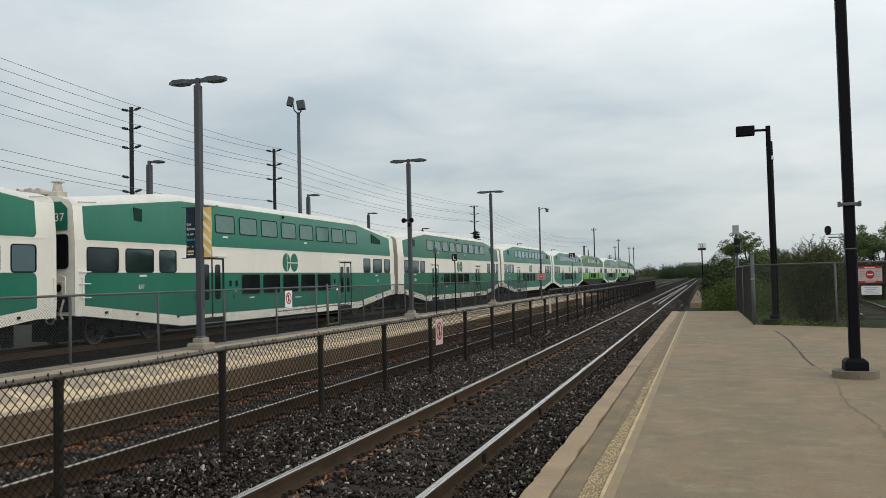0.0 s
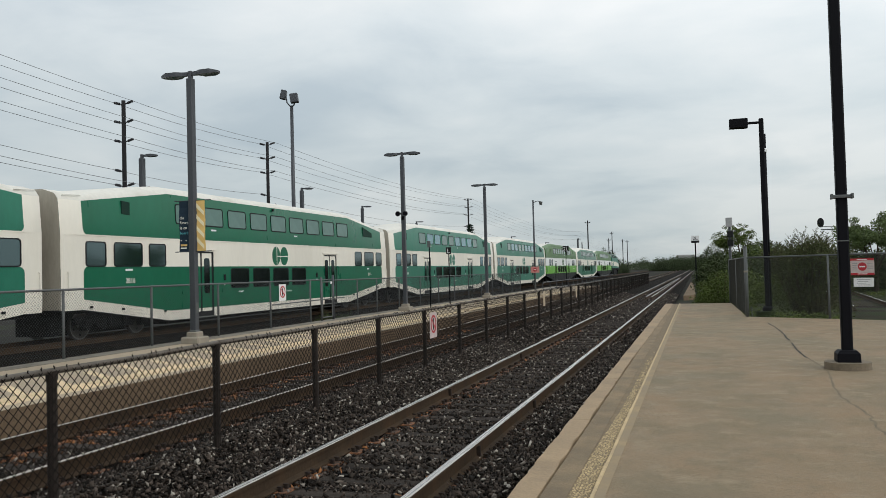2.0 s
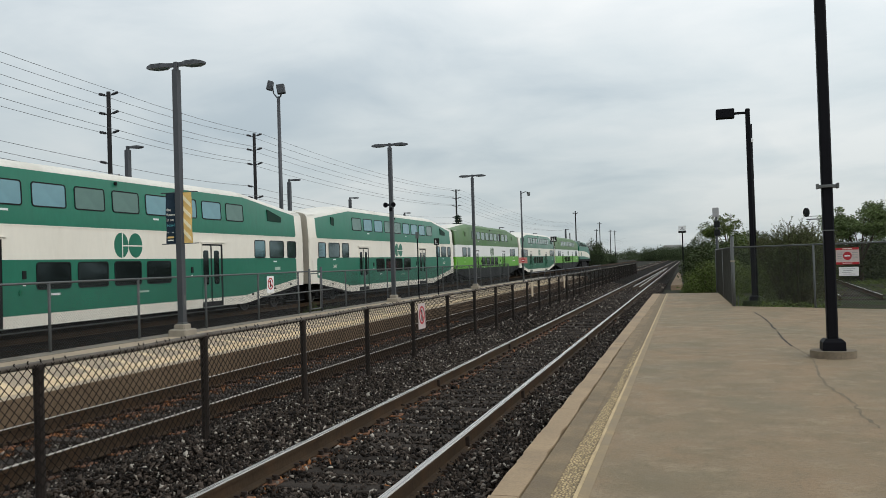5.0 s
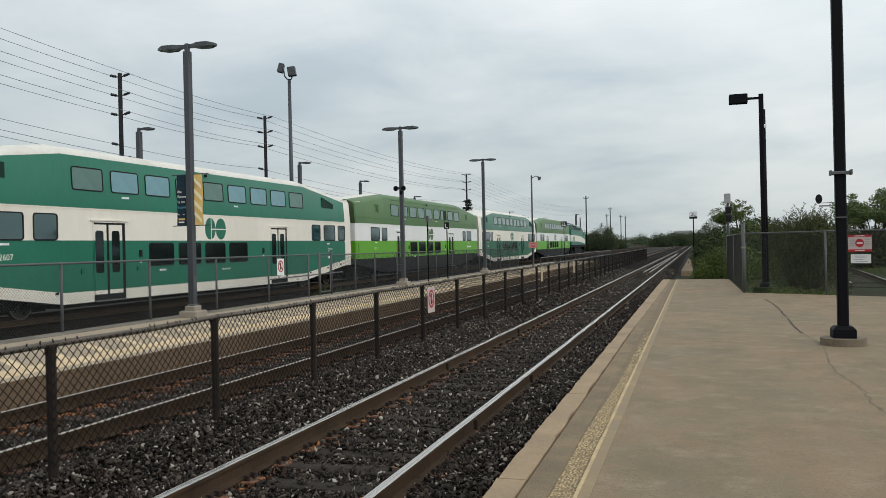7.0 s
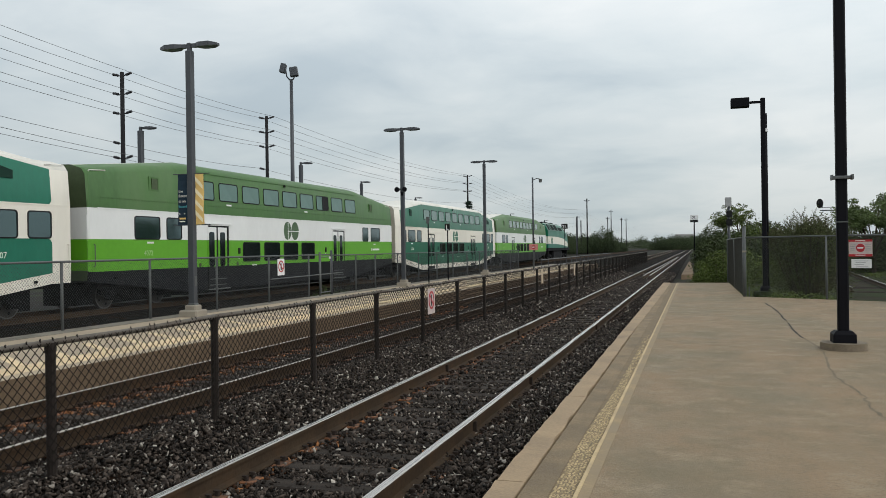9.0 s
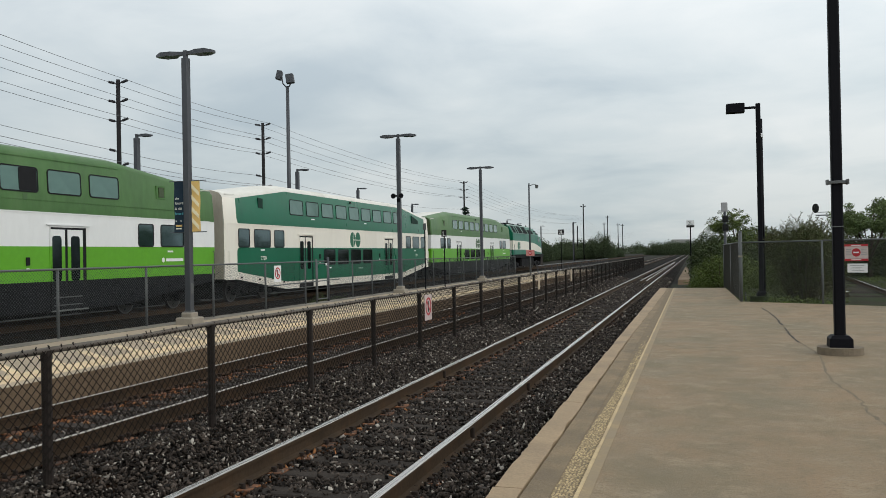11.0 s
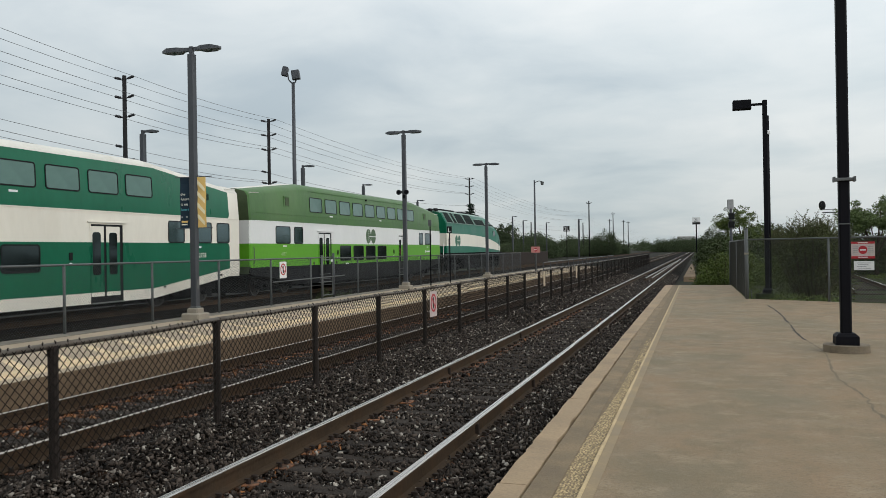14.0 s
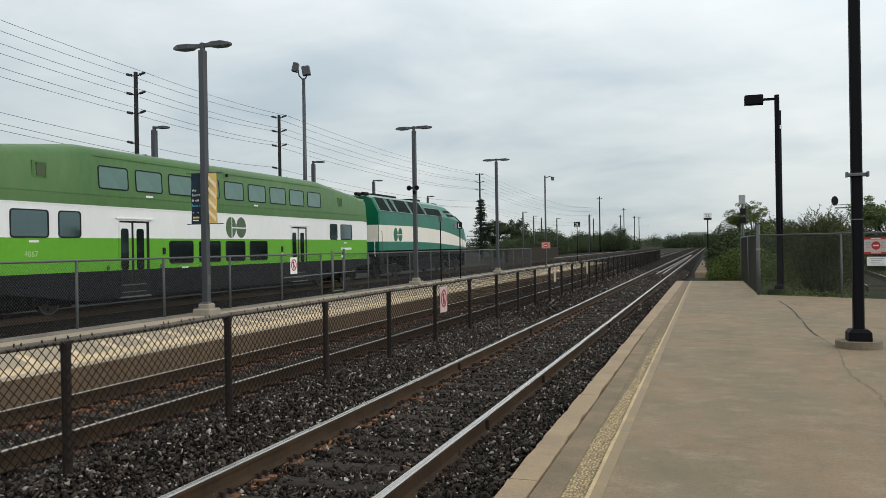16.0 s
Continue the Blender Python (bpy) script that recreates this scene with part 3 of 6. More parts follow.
# ---- near platform ----
def make_near_platform():
    pf = thing("platform", "worn tan concrete station platform with a cracked surface", "platform", kind="structure")
    # the deck, its far corner cut off along the diagonal fence
    deck = [(-0.625, -14), (9, -14), (9, 20.2), (1.30, 24.75), (1.22, 33.55), (-0.625, 33.55)]
    s = Shape().plate(deck, "z", -0.62, 0.0)
    part("deck", s.mesh("deck", CONCRETE), pf)
    s = Shape().box(-0.695, -0.625, -14, 33.55, -0.5, 0.003)
    part("yellow_line", s.mesh("yellow_line", YELLOW_LINE), pf, label="worn yellow painted safety line")
    s = Shape()
    y = -14.0
    while y < 33.55:
        y2 = min(y + rng.uniform(0.3, 0.8), 33.55)
        s.box(-0.72 + rng.uniform(-0.003, 0.003), -0.695, y, y2, -0.5, 0.006 + rng.uniform(-0.001, 0.001))
        y = y2
    part("line_edge", s.mesh("line_edge", LINE_EDGE), pf, label="raised pale edge of the line")
    s = Shape().box(-0.87, -0.72, -14, 33.55, -0.5, -0.006)
    part("pebble_bed", s.mesh("pebble_bed", GROUT), pf)
    s = Shape().box(-1.045, -0.87, -14, 33.55, -0.5, -0.002)
    part("asphalt_strip", s.mesh("asphalt_strip", STRIP), pf, label="grey worn strip beside the edge")
    # nosing in lengths with open joints and small chips
    y = -13.2
    k = 0
    while y < 33.5:
        y2 = min(y + 3.05, 33.55)
        s = Shape()
        cuts = [y + 0.006] + sorted(rng.uniform(y + 0.1, y2 - 0.1) for _ in range(14)) + [y2 - 0.006]
        left = [(EDGE_1 + rng.choice((0, 0, 0.004, 0.012)), c) for c in cuts]
        right = [(-1.06 + 0.1 * min(1.0, max(0.0, (c - 12.5) / 18)) + rng.choice((0, 0, 0.004, -0.014)), c) for c in reversed(cuts)]
        s.plate(left[::-1] + right[::-1], "z", -0.5, 0.006)
        part("nosing", s.mesh("nosing", NOSING), pf)
        y = y2
        k += 1
    # cracks: thin dark bands wandering over the deck
    def crack(points, w, mat, name="crack"):
        s = Shape()
        fine = []
        for (x0, y0), (x1, y1) in zip(points, points[1:]):
            for i in range(6):
                t = i / 6
                fine.append((x0 + (x1 - x0) * t + rng.uniform(-0.02, 0.02), y0 + (y1 - y0) * t))
        fine.append(points[-1])
        for (ax, ay), (bx, by) in zip(fine, fine[1:]):
            ww = w * rng.uniform(0.5, 1.3)
            s.add([(ax - ww, ay, 0.002), (ax + ww, ay, 0.002), (bx + ww, by, 0.002), (bx - ww, by, 0.002)], [(0, 1, 2, 3)])
        part(name, s.mesh(name, mat), pf)
    crack([(1.657, 22.0), (1.70, 20.3), (1.713, 19.5), (1.685, 18.8), (1.661, 17.1)], 0.019, CRACK)
    crack([(1.645, 16.6), (1.62, 16.0), (1.585, 15.3), (1.603, 14.0)], 0.017, CRACK)
    crack([(1.61, 13.95), (1.66, 13.2), (1.665, 12.5), (1.527, 10.93), (1.482, 9.95), (1.533, 9.26), (1.553, 8.8), (1.504, 8.3), (1.52, 7.6)], 0.015, SEAM)


def make_pebbles():
    """The band of rounded pebbles set into the strip beside the yellow line."""
    s = Shape()
    g = random.Random(3)
    y = 3.6
    while y < 15.0:
        step = 0.022 if y < 11 else 0.034
        x = -0.862 + 0.05 * max(0.0, min(1.0, (y - 6.5) / 2.5)) + g.uniform(0, 0.012)
        while x < -0.724:
            if g.random() < (y - 7.5) / 7.5:
                x += step
                continue
            r = step * g.uniform(0.36, 0.55)
            cx, cy = x + g.uniform(-0.006, 0.006), y + g.uniform(-0.006, 0.006)
            ring = [(cx + r * math.cos(a), cy + r * g.uniform(0.8, 1.1) * math.sin(a), -0.006) for a in (0.2, 1.25, 2.3, 3.34, 4.4, 5.45)]
            top = (cx, cy, -0.006 + r * 0.55)
            s.add(ring + [top], [(i, (i + 1) % 6, 6) for i in range(6)])
            x += step
        y += step
    thing("pebbles", "yellowish pebbles set in a band beside the line", "pebbles", kind="stuff", me=s.mesh("pebbles", PEBBLE))


# ---- chain-link fences ----
def chain_link(length, z0, z1, pitch, r, mat, name="wire_mesh"):
    """Two families of slanting wires filling length x (z1 - z0), along +y, at x = 0."""
    s = Shape()
    h = z1 - z0
    k = -int(h / pitch) - 1
    while k * pitch < length:
        for up in (1, -1):
            a0 = k * pitch + (pitch / 2 if up < 0 else 0)
            ya, yb, za, zb = a0, a0 + h, (z0 if up > 0 else z1), (z1 if up > 0 else z0)
            if ya < 0:
                za += up * -ya
                ya = 0
            if yb > length:
                zb -= up * (yb - length)
                yb = length
            if yb - ya > 0.02:
                x = 0.004 * up
                o = r * 0.8
                s.add([(x - r, ya, za), (x + r, ya - o, za + up * o), (x + r, ya + o, za - up * o), (x - r, yb, zb), (x + r, yb - o, zb + up * o), (x + r, yb + o, zb - up * o)],
                      [(0, 1, 4, 3), (1, 2, 5, 4), (2, 0, 3, 5)])
        k += 1
    me = s.mesh(name, mat)
    return me


def make_fence_one():
    y0, n, step = 5.43 - 4 * 2.379, 41, 2.379
    fence = thing("track_fence", "low weathered brown pipe fence with chain-link mesh between the tracks", "fence", (FENCE_1, 0, 0))
    length = step * (n - 1)
    post = Shape().tube((0, 0, -0.5), (0, 0, 0.765), 0.041, n=10).tube((0, 0, 0.70), (0, 0, 0.775), 0.047, n=10).mesh("post", FENCE_DARK, smooth=False)
    for i in range(n):
        part("post", post, fence, (rng.uniform(-0.012, 0.012), y0 + i * step, rng.uniform(-0.01, 0.006)))
    zs = [0.785 + rng.uniform(-0.012, 0.012) for _ in range(n)]
    for i in range(n - 1):
        mid = (zs[i] + zs[i + 1]) / 2 - rng.uniform(0, 0.02)
        s = Shape().path([(0, y0 + i * step, zs[i]), (0, y0 + (i + 0.5) * step, mid), (0, y0 + (i + 1) * step, zs[i + 1])], 0.027, n=8)
        part("top_rail", s.mesh("top_rail", FENCE_TOP, smooth=True), fence)
    near = 12 * step
    part("wire_mesh", chain_link(near, -0.22, 0.778, 0.092, 0.0034, WIRE_DARK), fence, (0.03, y0, 0))
    part("wire_mesh", chain_link(length - near, -0.22, 0.778, 0.092, 0.0019, WIRE_DARK), fence, (0.03, y0 + near, 0))
    # the mesh's twisted ends show as dark curls along the rail
    s = Shape()
    for i in range(int(60 / 0.069)):
        if rng.random() < 0.42:
            yy = y0 + i * 0.069
            lift = rng.uniform(0.8, 0.809)
            s.path([(0.03, yy - 0.016, 0.79), (0.02, yy - 0.012, lift), (0.004, yy + rng.uniform(0, 0.012), lift + 0.006), (-0.004, yy + 0.02, 0.804)], 0.0055, n=4)
    tagged(part("tie_wire", s.mesh("tie_wire", WIRE_DARK), fence), kind="stuff")
    return fence


def ring_sign(name, label, w, h, at, rz=0.0, group="warning plates", plate=None):
    """A white plate with a red ring and a dark bar; it stands in the x-z plane and faces -y."""
    sg = thing(name, label, "sign", at, group=group, rz=rz)
    part("plate", Shape().plate(rounded(-w / 2, w / 2, -h / 2, h / 2, 0.02), "y", 0, 0.006).mesh("plate", plate or SIGN_WHITE), sg)
    if plate is SIGN_TAN:
        return sg
    rx, ry = w * 0.40, min(h * 0.36, w * 0.46)
    s = Shape().hoop(disc(0, h * 0.04, rx, ry), disc(0, h * 0.04, rx * 0.76, ry * 0.78), "y", -0.004, 0.0)
    part("ring", s.mesh("ring", SIGN_RED), sg, label="red ring")
    s = Shape().plate([(-rx * 0.2, h * 0.04 - ry * 0.62), (rx * 0.2, h * 0.04 - ry * 0.62), (rx * 0.14, h * 0.04 + ry * 0.6), (-rx * 0.22, h * 0.04 + ry * 0.6)], "y", -0.003, -0.0005)
    part("bar", s.mesh("bar", SIGN_BLACK), sg, label="dark printed bar")
    s = Shape().plate([(-rx * 0.72, h * 0.04 + ry * 0.5), (-rx * 0.55, h * 0.04 + ry * 0.62), (rx * 0.72, h * 0.04 - ry * 0.5), (rx * 0.55, h * 0.04 - ry * 0.62)], "y", -0.0055, -0.0035)
    part("slash", s.mesh("slash", SIGN_RED), sg, label="red slash")
    return sg


# ---- island platform beyond the second track ----
def make_far_platform():
    pf = thing("island_platform", "pale concrete island platform with cream tactile tiles", "platform", kind="structure")
    s = Shape().box(BACK_2, EDGE_2 - 0.92, -12, 74, -0.62, TOP_2)
    part("deck", s.mesh("deck", PLAT_TWO), pf)
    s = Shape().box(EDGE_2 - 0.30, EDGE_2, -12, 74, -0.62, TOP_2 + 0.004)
    # top face keeps the deck colour; the sides take the shade-darkened one
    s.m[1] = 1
    part("edge_beam", s.mesh("edge_beam", ISLAND_SIDE, PLAT_TWO), pf, label="stained concrete edge beam with shade in its side colour")
    s = Shape().box(EDGE_2 - 0.92, EDGE_2 - 0.325, -12, 74, -0.62, TOP_2 - 0.012)
    part("tile_bed", s.mesh("tile_bed", PLAT_TWO), pf)
    tile = Shape().box(-0.298, 0.298, -0.298, 0.298, -0.012, 0.003, c=0.006).mesh("tile", TACTILE)
    y = 4.2
    while y < 60:
        part("tile", tile, pf, (EDGE_2 - 0.612, y, TOP_2))
        y += 0.604
    s = Shape().box(BACK_2, BACK_2 + 0.5, -12, 74, TOP_2, TOP_2 + 0.012, c=0.004)
    part("fence_strip", s.mesh("fence_strip", DIRTY_STRIP), pf, label="dirty grey concrete strip under the fence")
    # worn cream hatching painted over the deck
    s = Shape()
    y = 3.0
    while y < 64:
        x0, x1, dy = EDGE_2 - 0.93, EDGE_2 - 2.0, 0.74
        s.add([(x0, y, TOP_2 + 0.003), (x0, y + 0.2, TOP_2 + 0.003), (x1, y + dy + 0.2, TOP_2 + 0.003), (x1, y + dy, TOP_2 + 0.003)], [(0, 1, 2, 3)])
        y += 0.9
    part("stripes", s.mesh("stripes", STRIPE_CREAM), pf, label="worn cream painted hatching")
    return pf


def make_fence_two():
    fence = thing("platform_fence", "galvanised chain-link fence along the island platform", "fence", (FENCE_2, 0, 0))
    posts = [-0.45, 2.4, 5.2, 8.05, 10.9, 13.75, 16.6, 19.45, 22.3, 25.0]
    post = Shape().tube((0, 0, -0.3), (0, 0, 1.33), 0.03, n=8).mesh("post", GALV, smooth=True)
    for y in posts:
        part("post", post, fence, (0, y, 0))
    part("top_rail", Shape().tube((0, -0.45, 1.33), (0, 26.7, 1.33), 0.024, n=8).mesh("top_rail", GALV, smooth=True), fence)
    part("wire_mesh", chain_link(25.4, -0.06, 1.33, 0.072, 0.0018, WIRE_GREY), fence, (0.03, -0.45, 0))
    later = [29.0, 31.0] + [33.6 + 2.85 * i for i in range(10)]
    for y in later:
        part("post", post, fence, (0, y, -0.06))
    part("top_rail", Shape().tube((0, 26.7, 1.30), (0, later[-1], 1.26), 0.024, n=8).mesh("top_rail", GALV, smooth=True), fence)
    part("wire_mesh", chain_link(later[-1] - 26.8, -0.06, 1.28, 0.072, 0.0018, WIRE_GREY), fence, (0.03, 26.8, 0))
    # walk gate with a middle bar and a tall latch post
    gate = thing("fence_gate", "closed galvanised pipe gate in the platform fence", "gate", (FENCE_2 + 0.05, 25.0, 0))
    part("latch_post", Shape().tube((0, 1.7, -0.12), (0, 1.7, 1.48), 0.045, n=8).mesh("latch_post", POLE_GREY, smooth=True), gate)
    part("hinge_post", Shape().tube((0, 0.75, -0.12), (0, 0.75, 1.42), 0.04, n=8).mesh("hinge_post", GALV, smooth=True), gate)
    s = Shape()
    for a, b in (((0, 0.82, 0.02), (0, 1.62, 0.02)), ((0, 0.82, 1.25), (0, 1.62, 1.25)), ((0, 0.82, 0.02), (0, 0.82, 1.25)), ((0, 1.62, 0.02), (0, 1.62, 1.25))):
        s.tube(a, b, 0.022, n=6)
    part("gate_frame", s.mesh("gate_frame", GALV), gate)
    part("middle_bar", Shape().tube((0.02, -2.7, 0.62), (0.02, 2.6, 0.66), 0.021, n=6).mesh("middle_bar", GALV), gate)
    part("latch", Shape().box(0.03, 0.06, 1.42, 1.5, 1.18, 1.26).mesh("latch", SIGN_WHITE), gate, label="small white latch plate")


def lamp_head(sx):
    """A flat shoebox luminaire reaching 0.8 m to the side sx."""
    s = Shape()
    top = [(0.06, -0.03), (0.2, -0.06), (0.34, -0.15), (0.62, -0.16), (0.80, -0.07), (0.80, 0.07), (0.62, 0.16), (0.34, 0.15), (0.2, 0.06), (0.06, 0.03)]
    n = len(top)
    v = [(sx * x, y, 0.035 - (0.035 if x > 0.75 else 0)) for x, y in top] + [(sx * x, y * 1.02, -0.055 - (0.02 if 0.3 < x < 0.7 else 0)) for x, y in top]
    f = [tuple(range(n)), tuple(range(2 * n - 1, n - 1, -1))] + [(i, (i + 1) % n, n + (i + 1) % n, n + i) for i in range(n)]
    s.add(v, f)
    return s


def platform_lamp(y, heads, label, extras=""):
    lamp = thing("platform_lamp", label, "street lamp", (-11.85, y, TOP_2), group="platform lamps")
    part("plinth", Shape().box(-0.25, 0.25, -0.25, 0.25, 0, 0.17, c=0.03).mesh("plinth", PLINTH), lamp, label="square concrete plinth")
    part("base_block", Shape().box(-0.15, 0.15, -0.15, 0.15, 0.17, 0.29, c=0.025).mesh("base_block", PLINTH), lamp)
    part("collar", Shape().box(-0.1, 0.1, -0.1, 0.1, 0.29, 0.33, c=0.015).mesh("collar", GALV), lamp)
    part("hand_hole", Shape().box(0.081, 0.088, -0.05, 0.05, 0.75, 1.0).mesh("hand_hole", GALV), lamp)
    part("pole", Shape().box(-0.08, 0.08, -0.08, 0.08, 0.28, 6.55, c=0.012).mesh("pole", POLE_GREY), lamp)
    part("cap", Shape().box(-0.05, 0.05, -0.05, 0.05, 6.55, 6.74, c=0.01).mesh("cap", POLE_GREY), lamp)
    for sx in heads:
        part("lamp_head", lamp_head(sx).mesh("lamp_head", POLE_GREY), lamp, (0, 0, 6.68))
    if "banner" in extras:
        for z in (2.26, 3.52):
            part("banner_arm", Shape().tube((-0.52, 0, z), (0.52, 0, z), 0.012, n=6).mesh("banner_arm", POLE_GREY), lamp)
    if "speaker" in extras:
        for dx in (-0.17, 0.17):
            s = Shape().tube((0, 0.05, 0), (dx * 0.3, -0.18, -0.02), 0.04, 0.105, n=14)
            horn = part("loudspeaker", s.mesh("loudspeaker", POLE_BLACK, smooth=False), lamp, (dx * 0.7, -0.06, 4.12), label="small black horn loudspeaker")
            part("horn_rim", Shape().hoop(disc(dx * 0.3, -0.02, 0.112, 0.112, 14), disc(dx * 0.3, -0.02, 0.095, 0.095, 14), "y", -0.192, -0.176).mesh("horn_rim", GALV), horn)
        part("bracket", Shape().box(-0.07, 0.07, -0.1, 0.1, 3.85, 4.0, c=0.01).mesh("bracket", POLE_BLACK), lamp)
    return lamp


def banner_thing(side):
    """A cloth banner hung between two arms of the lamp pole, facing the approaching walker."""
    x0, x1 = (-0.39, -0.11) if side < 0 else (0.11, 0.345)
    b = thing("navy_banner" if side < 0 else "amber_banner", "dark navy cloth banner with white lettering on a lamp pole" if side < 0 else "amber yellow cloth banner with pale diagonal stripes on a lamp pole",
              "banner", (-11.85, 17.39, TOP_2), group="pole banners")
    s = Shape()
    n = 8
    zs = [2.27 + (3.51 - 2.27) * i / n for i in range(n + 1)]
    v = [(x, 0.012 * math.sin(i * 1.3 + x * 4) + d, z) for d in (-0.004, 0.004) for i, z in enumerate(zs) for x in (x0, x1)]
    k = 2 * (n + 1)
    f = [(2 * i, 2 * i + 1, 2 * i + 3, 2 * i + 2) for i in range(n)] + [(k + 2 * i + 2, k + 2 * i + 3, k + 2 * i + 1, k + 2 * i) for i in range(n)]
    s.add(v, f)
    part("cloth", s.mesh("cloth", NAVY if side < 0 else AMBER), b)
    if side < 0:
        for words, z, size, m in (("the", 3.07, 0.095, BANNER_WHITE), ("future", 2.95, 0.098, BANNER_WHITE), ("is on", 2.82, 0.105, BANNER_WHITE), ("board", 2.69, 0.1, TEAL)):
            part("lettering", text_mesh("lettering", words, size, m, "LEFT"), b, (x0 + 0.03, -0.022, z))
        part("small_print", Shape().box(x0 + 0.05, x0 + 0.23, -0.024, -0.02, 2.40, 2.445).mesh("small_print", AMBER), b)
        part("small_print", Shape().box(x0 + 0.05, x0 + 0.21, -0.024, -0.02, 2.335, 2.365).mesh("small_print", BANNER_WHITE), b)
        for dx in (0.06, 0.2):
            part("grommet", Shape().plate(disc(x0 + dx, 2.54, 0.014, 0.014, 8), "y", -0.024, -0.018).mesh("grommet", BANNER_WHITE), b)
    else:
        for z in (2.35, 2.62, 2.9, 3.18):
            s = Shape().plate([(x0 + 0.01, z + 0.16), (x0 + 0.01, z + 0.27), (x1 - 0.02, z + 0.06), (x1 - 0.02, z - 0.04)], "y", -0.026, -0.02)
            part("stripe", s.mesh("stripe", AMBER_PALE), b)
    return b


# ---- the train ----
PITCH, END, TAIL = 25.91, 0.52, 0.30
ROWS_POLY = (-6.2065328e-06, 0.000336223023, -0.00702452159, 0.0708187395, -0.54725492, 13.8724096, -18.4777342)


def train_shift(t):
    """Metres that the train has run towards the camera at t seconds."""
    value = 0.0
    for a in ROWS_POLY:
        value = value * t + a
    late = min(max((t - 0.9) / 1.0, 0.0), 1.0)
    return value + 0.12 * math.exp(-t / 0.2) - 0.36 * (1 - late * late * (3 - 2 * late))


def window_meshes(w, h, pane):
    fr = Shape().hoop(rounded(-w / 2, w / 2, -h / 2, h / 2, 0.10), rounded(-w / 2 + 0.034, w / 2 - 0.034, -h / 2 + 0.034, h / 2 - 0.034, 0.075), "x", -0.02, 0.018).mesh("gasket", RUBBER)
    pa = Shape().plate(rounded(-w / 2 + 0.03, w / 2 - 0.03, -h / 2 + 0.03, h / 2 - 0.03, 0.075), "x", -0.02, 0.006).mesh("pane", pane)
    return fr, pa


WINDOWS = {}


def car_window(car, y, z, w, h, pane, x=1.5, name="window"):
    key = (w, h, pane.name)
    if key not in WINDOWS:
        WINDOWS[key] = window_meshes(w, h, pane)
    fr, pa = WINDOWS[key]
    win = part(name, fr, car, (x, y, z))
    part("pane", pa, win)
    return win


def loft(s, sections, mats):
    """Skin between rings of equal count; mats picks the slot by (band between rings, side)."""
    n = len(sections[0])
    base = len(s.v)
    for ring in sections:
        s.v += [tuple(p) for p in ring]
    for j in range(len(sections) - 1):
        for i in range(n):
            k = (i + 1) % n
            s.f.append((base + j * n + i, base + j * n + k, base + (j + 1) * n + k, base + (j + 1) * n + i))
            s.m.append(mats(j, i))
    return s


def coach_ring(y, low, sill, eave, crown, inset=0.0):
    """Cross-section of a double-deck coach, from the near skirt up over the roof and down the far side."""
    w = 1.5 - inset
    half = [(w - 0.02, low), (w, sill), (w, 2.18), (w, 3.12), (w - 0.075, eave), (w - 0.20, eave + (crown - eave) * 0.52), (w - 0.62, eave + (crown - eave) * 0.9)]
    return [(x, y, z) for x, z in half] + [(0, y, crown)] + [(-x, y, z) for x, z in reversed(half)]


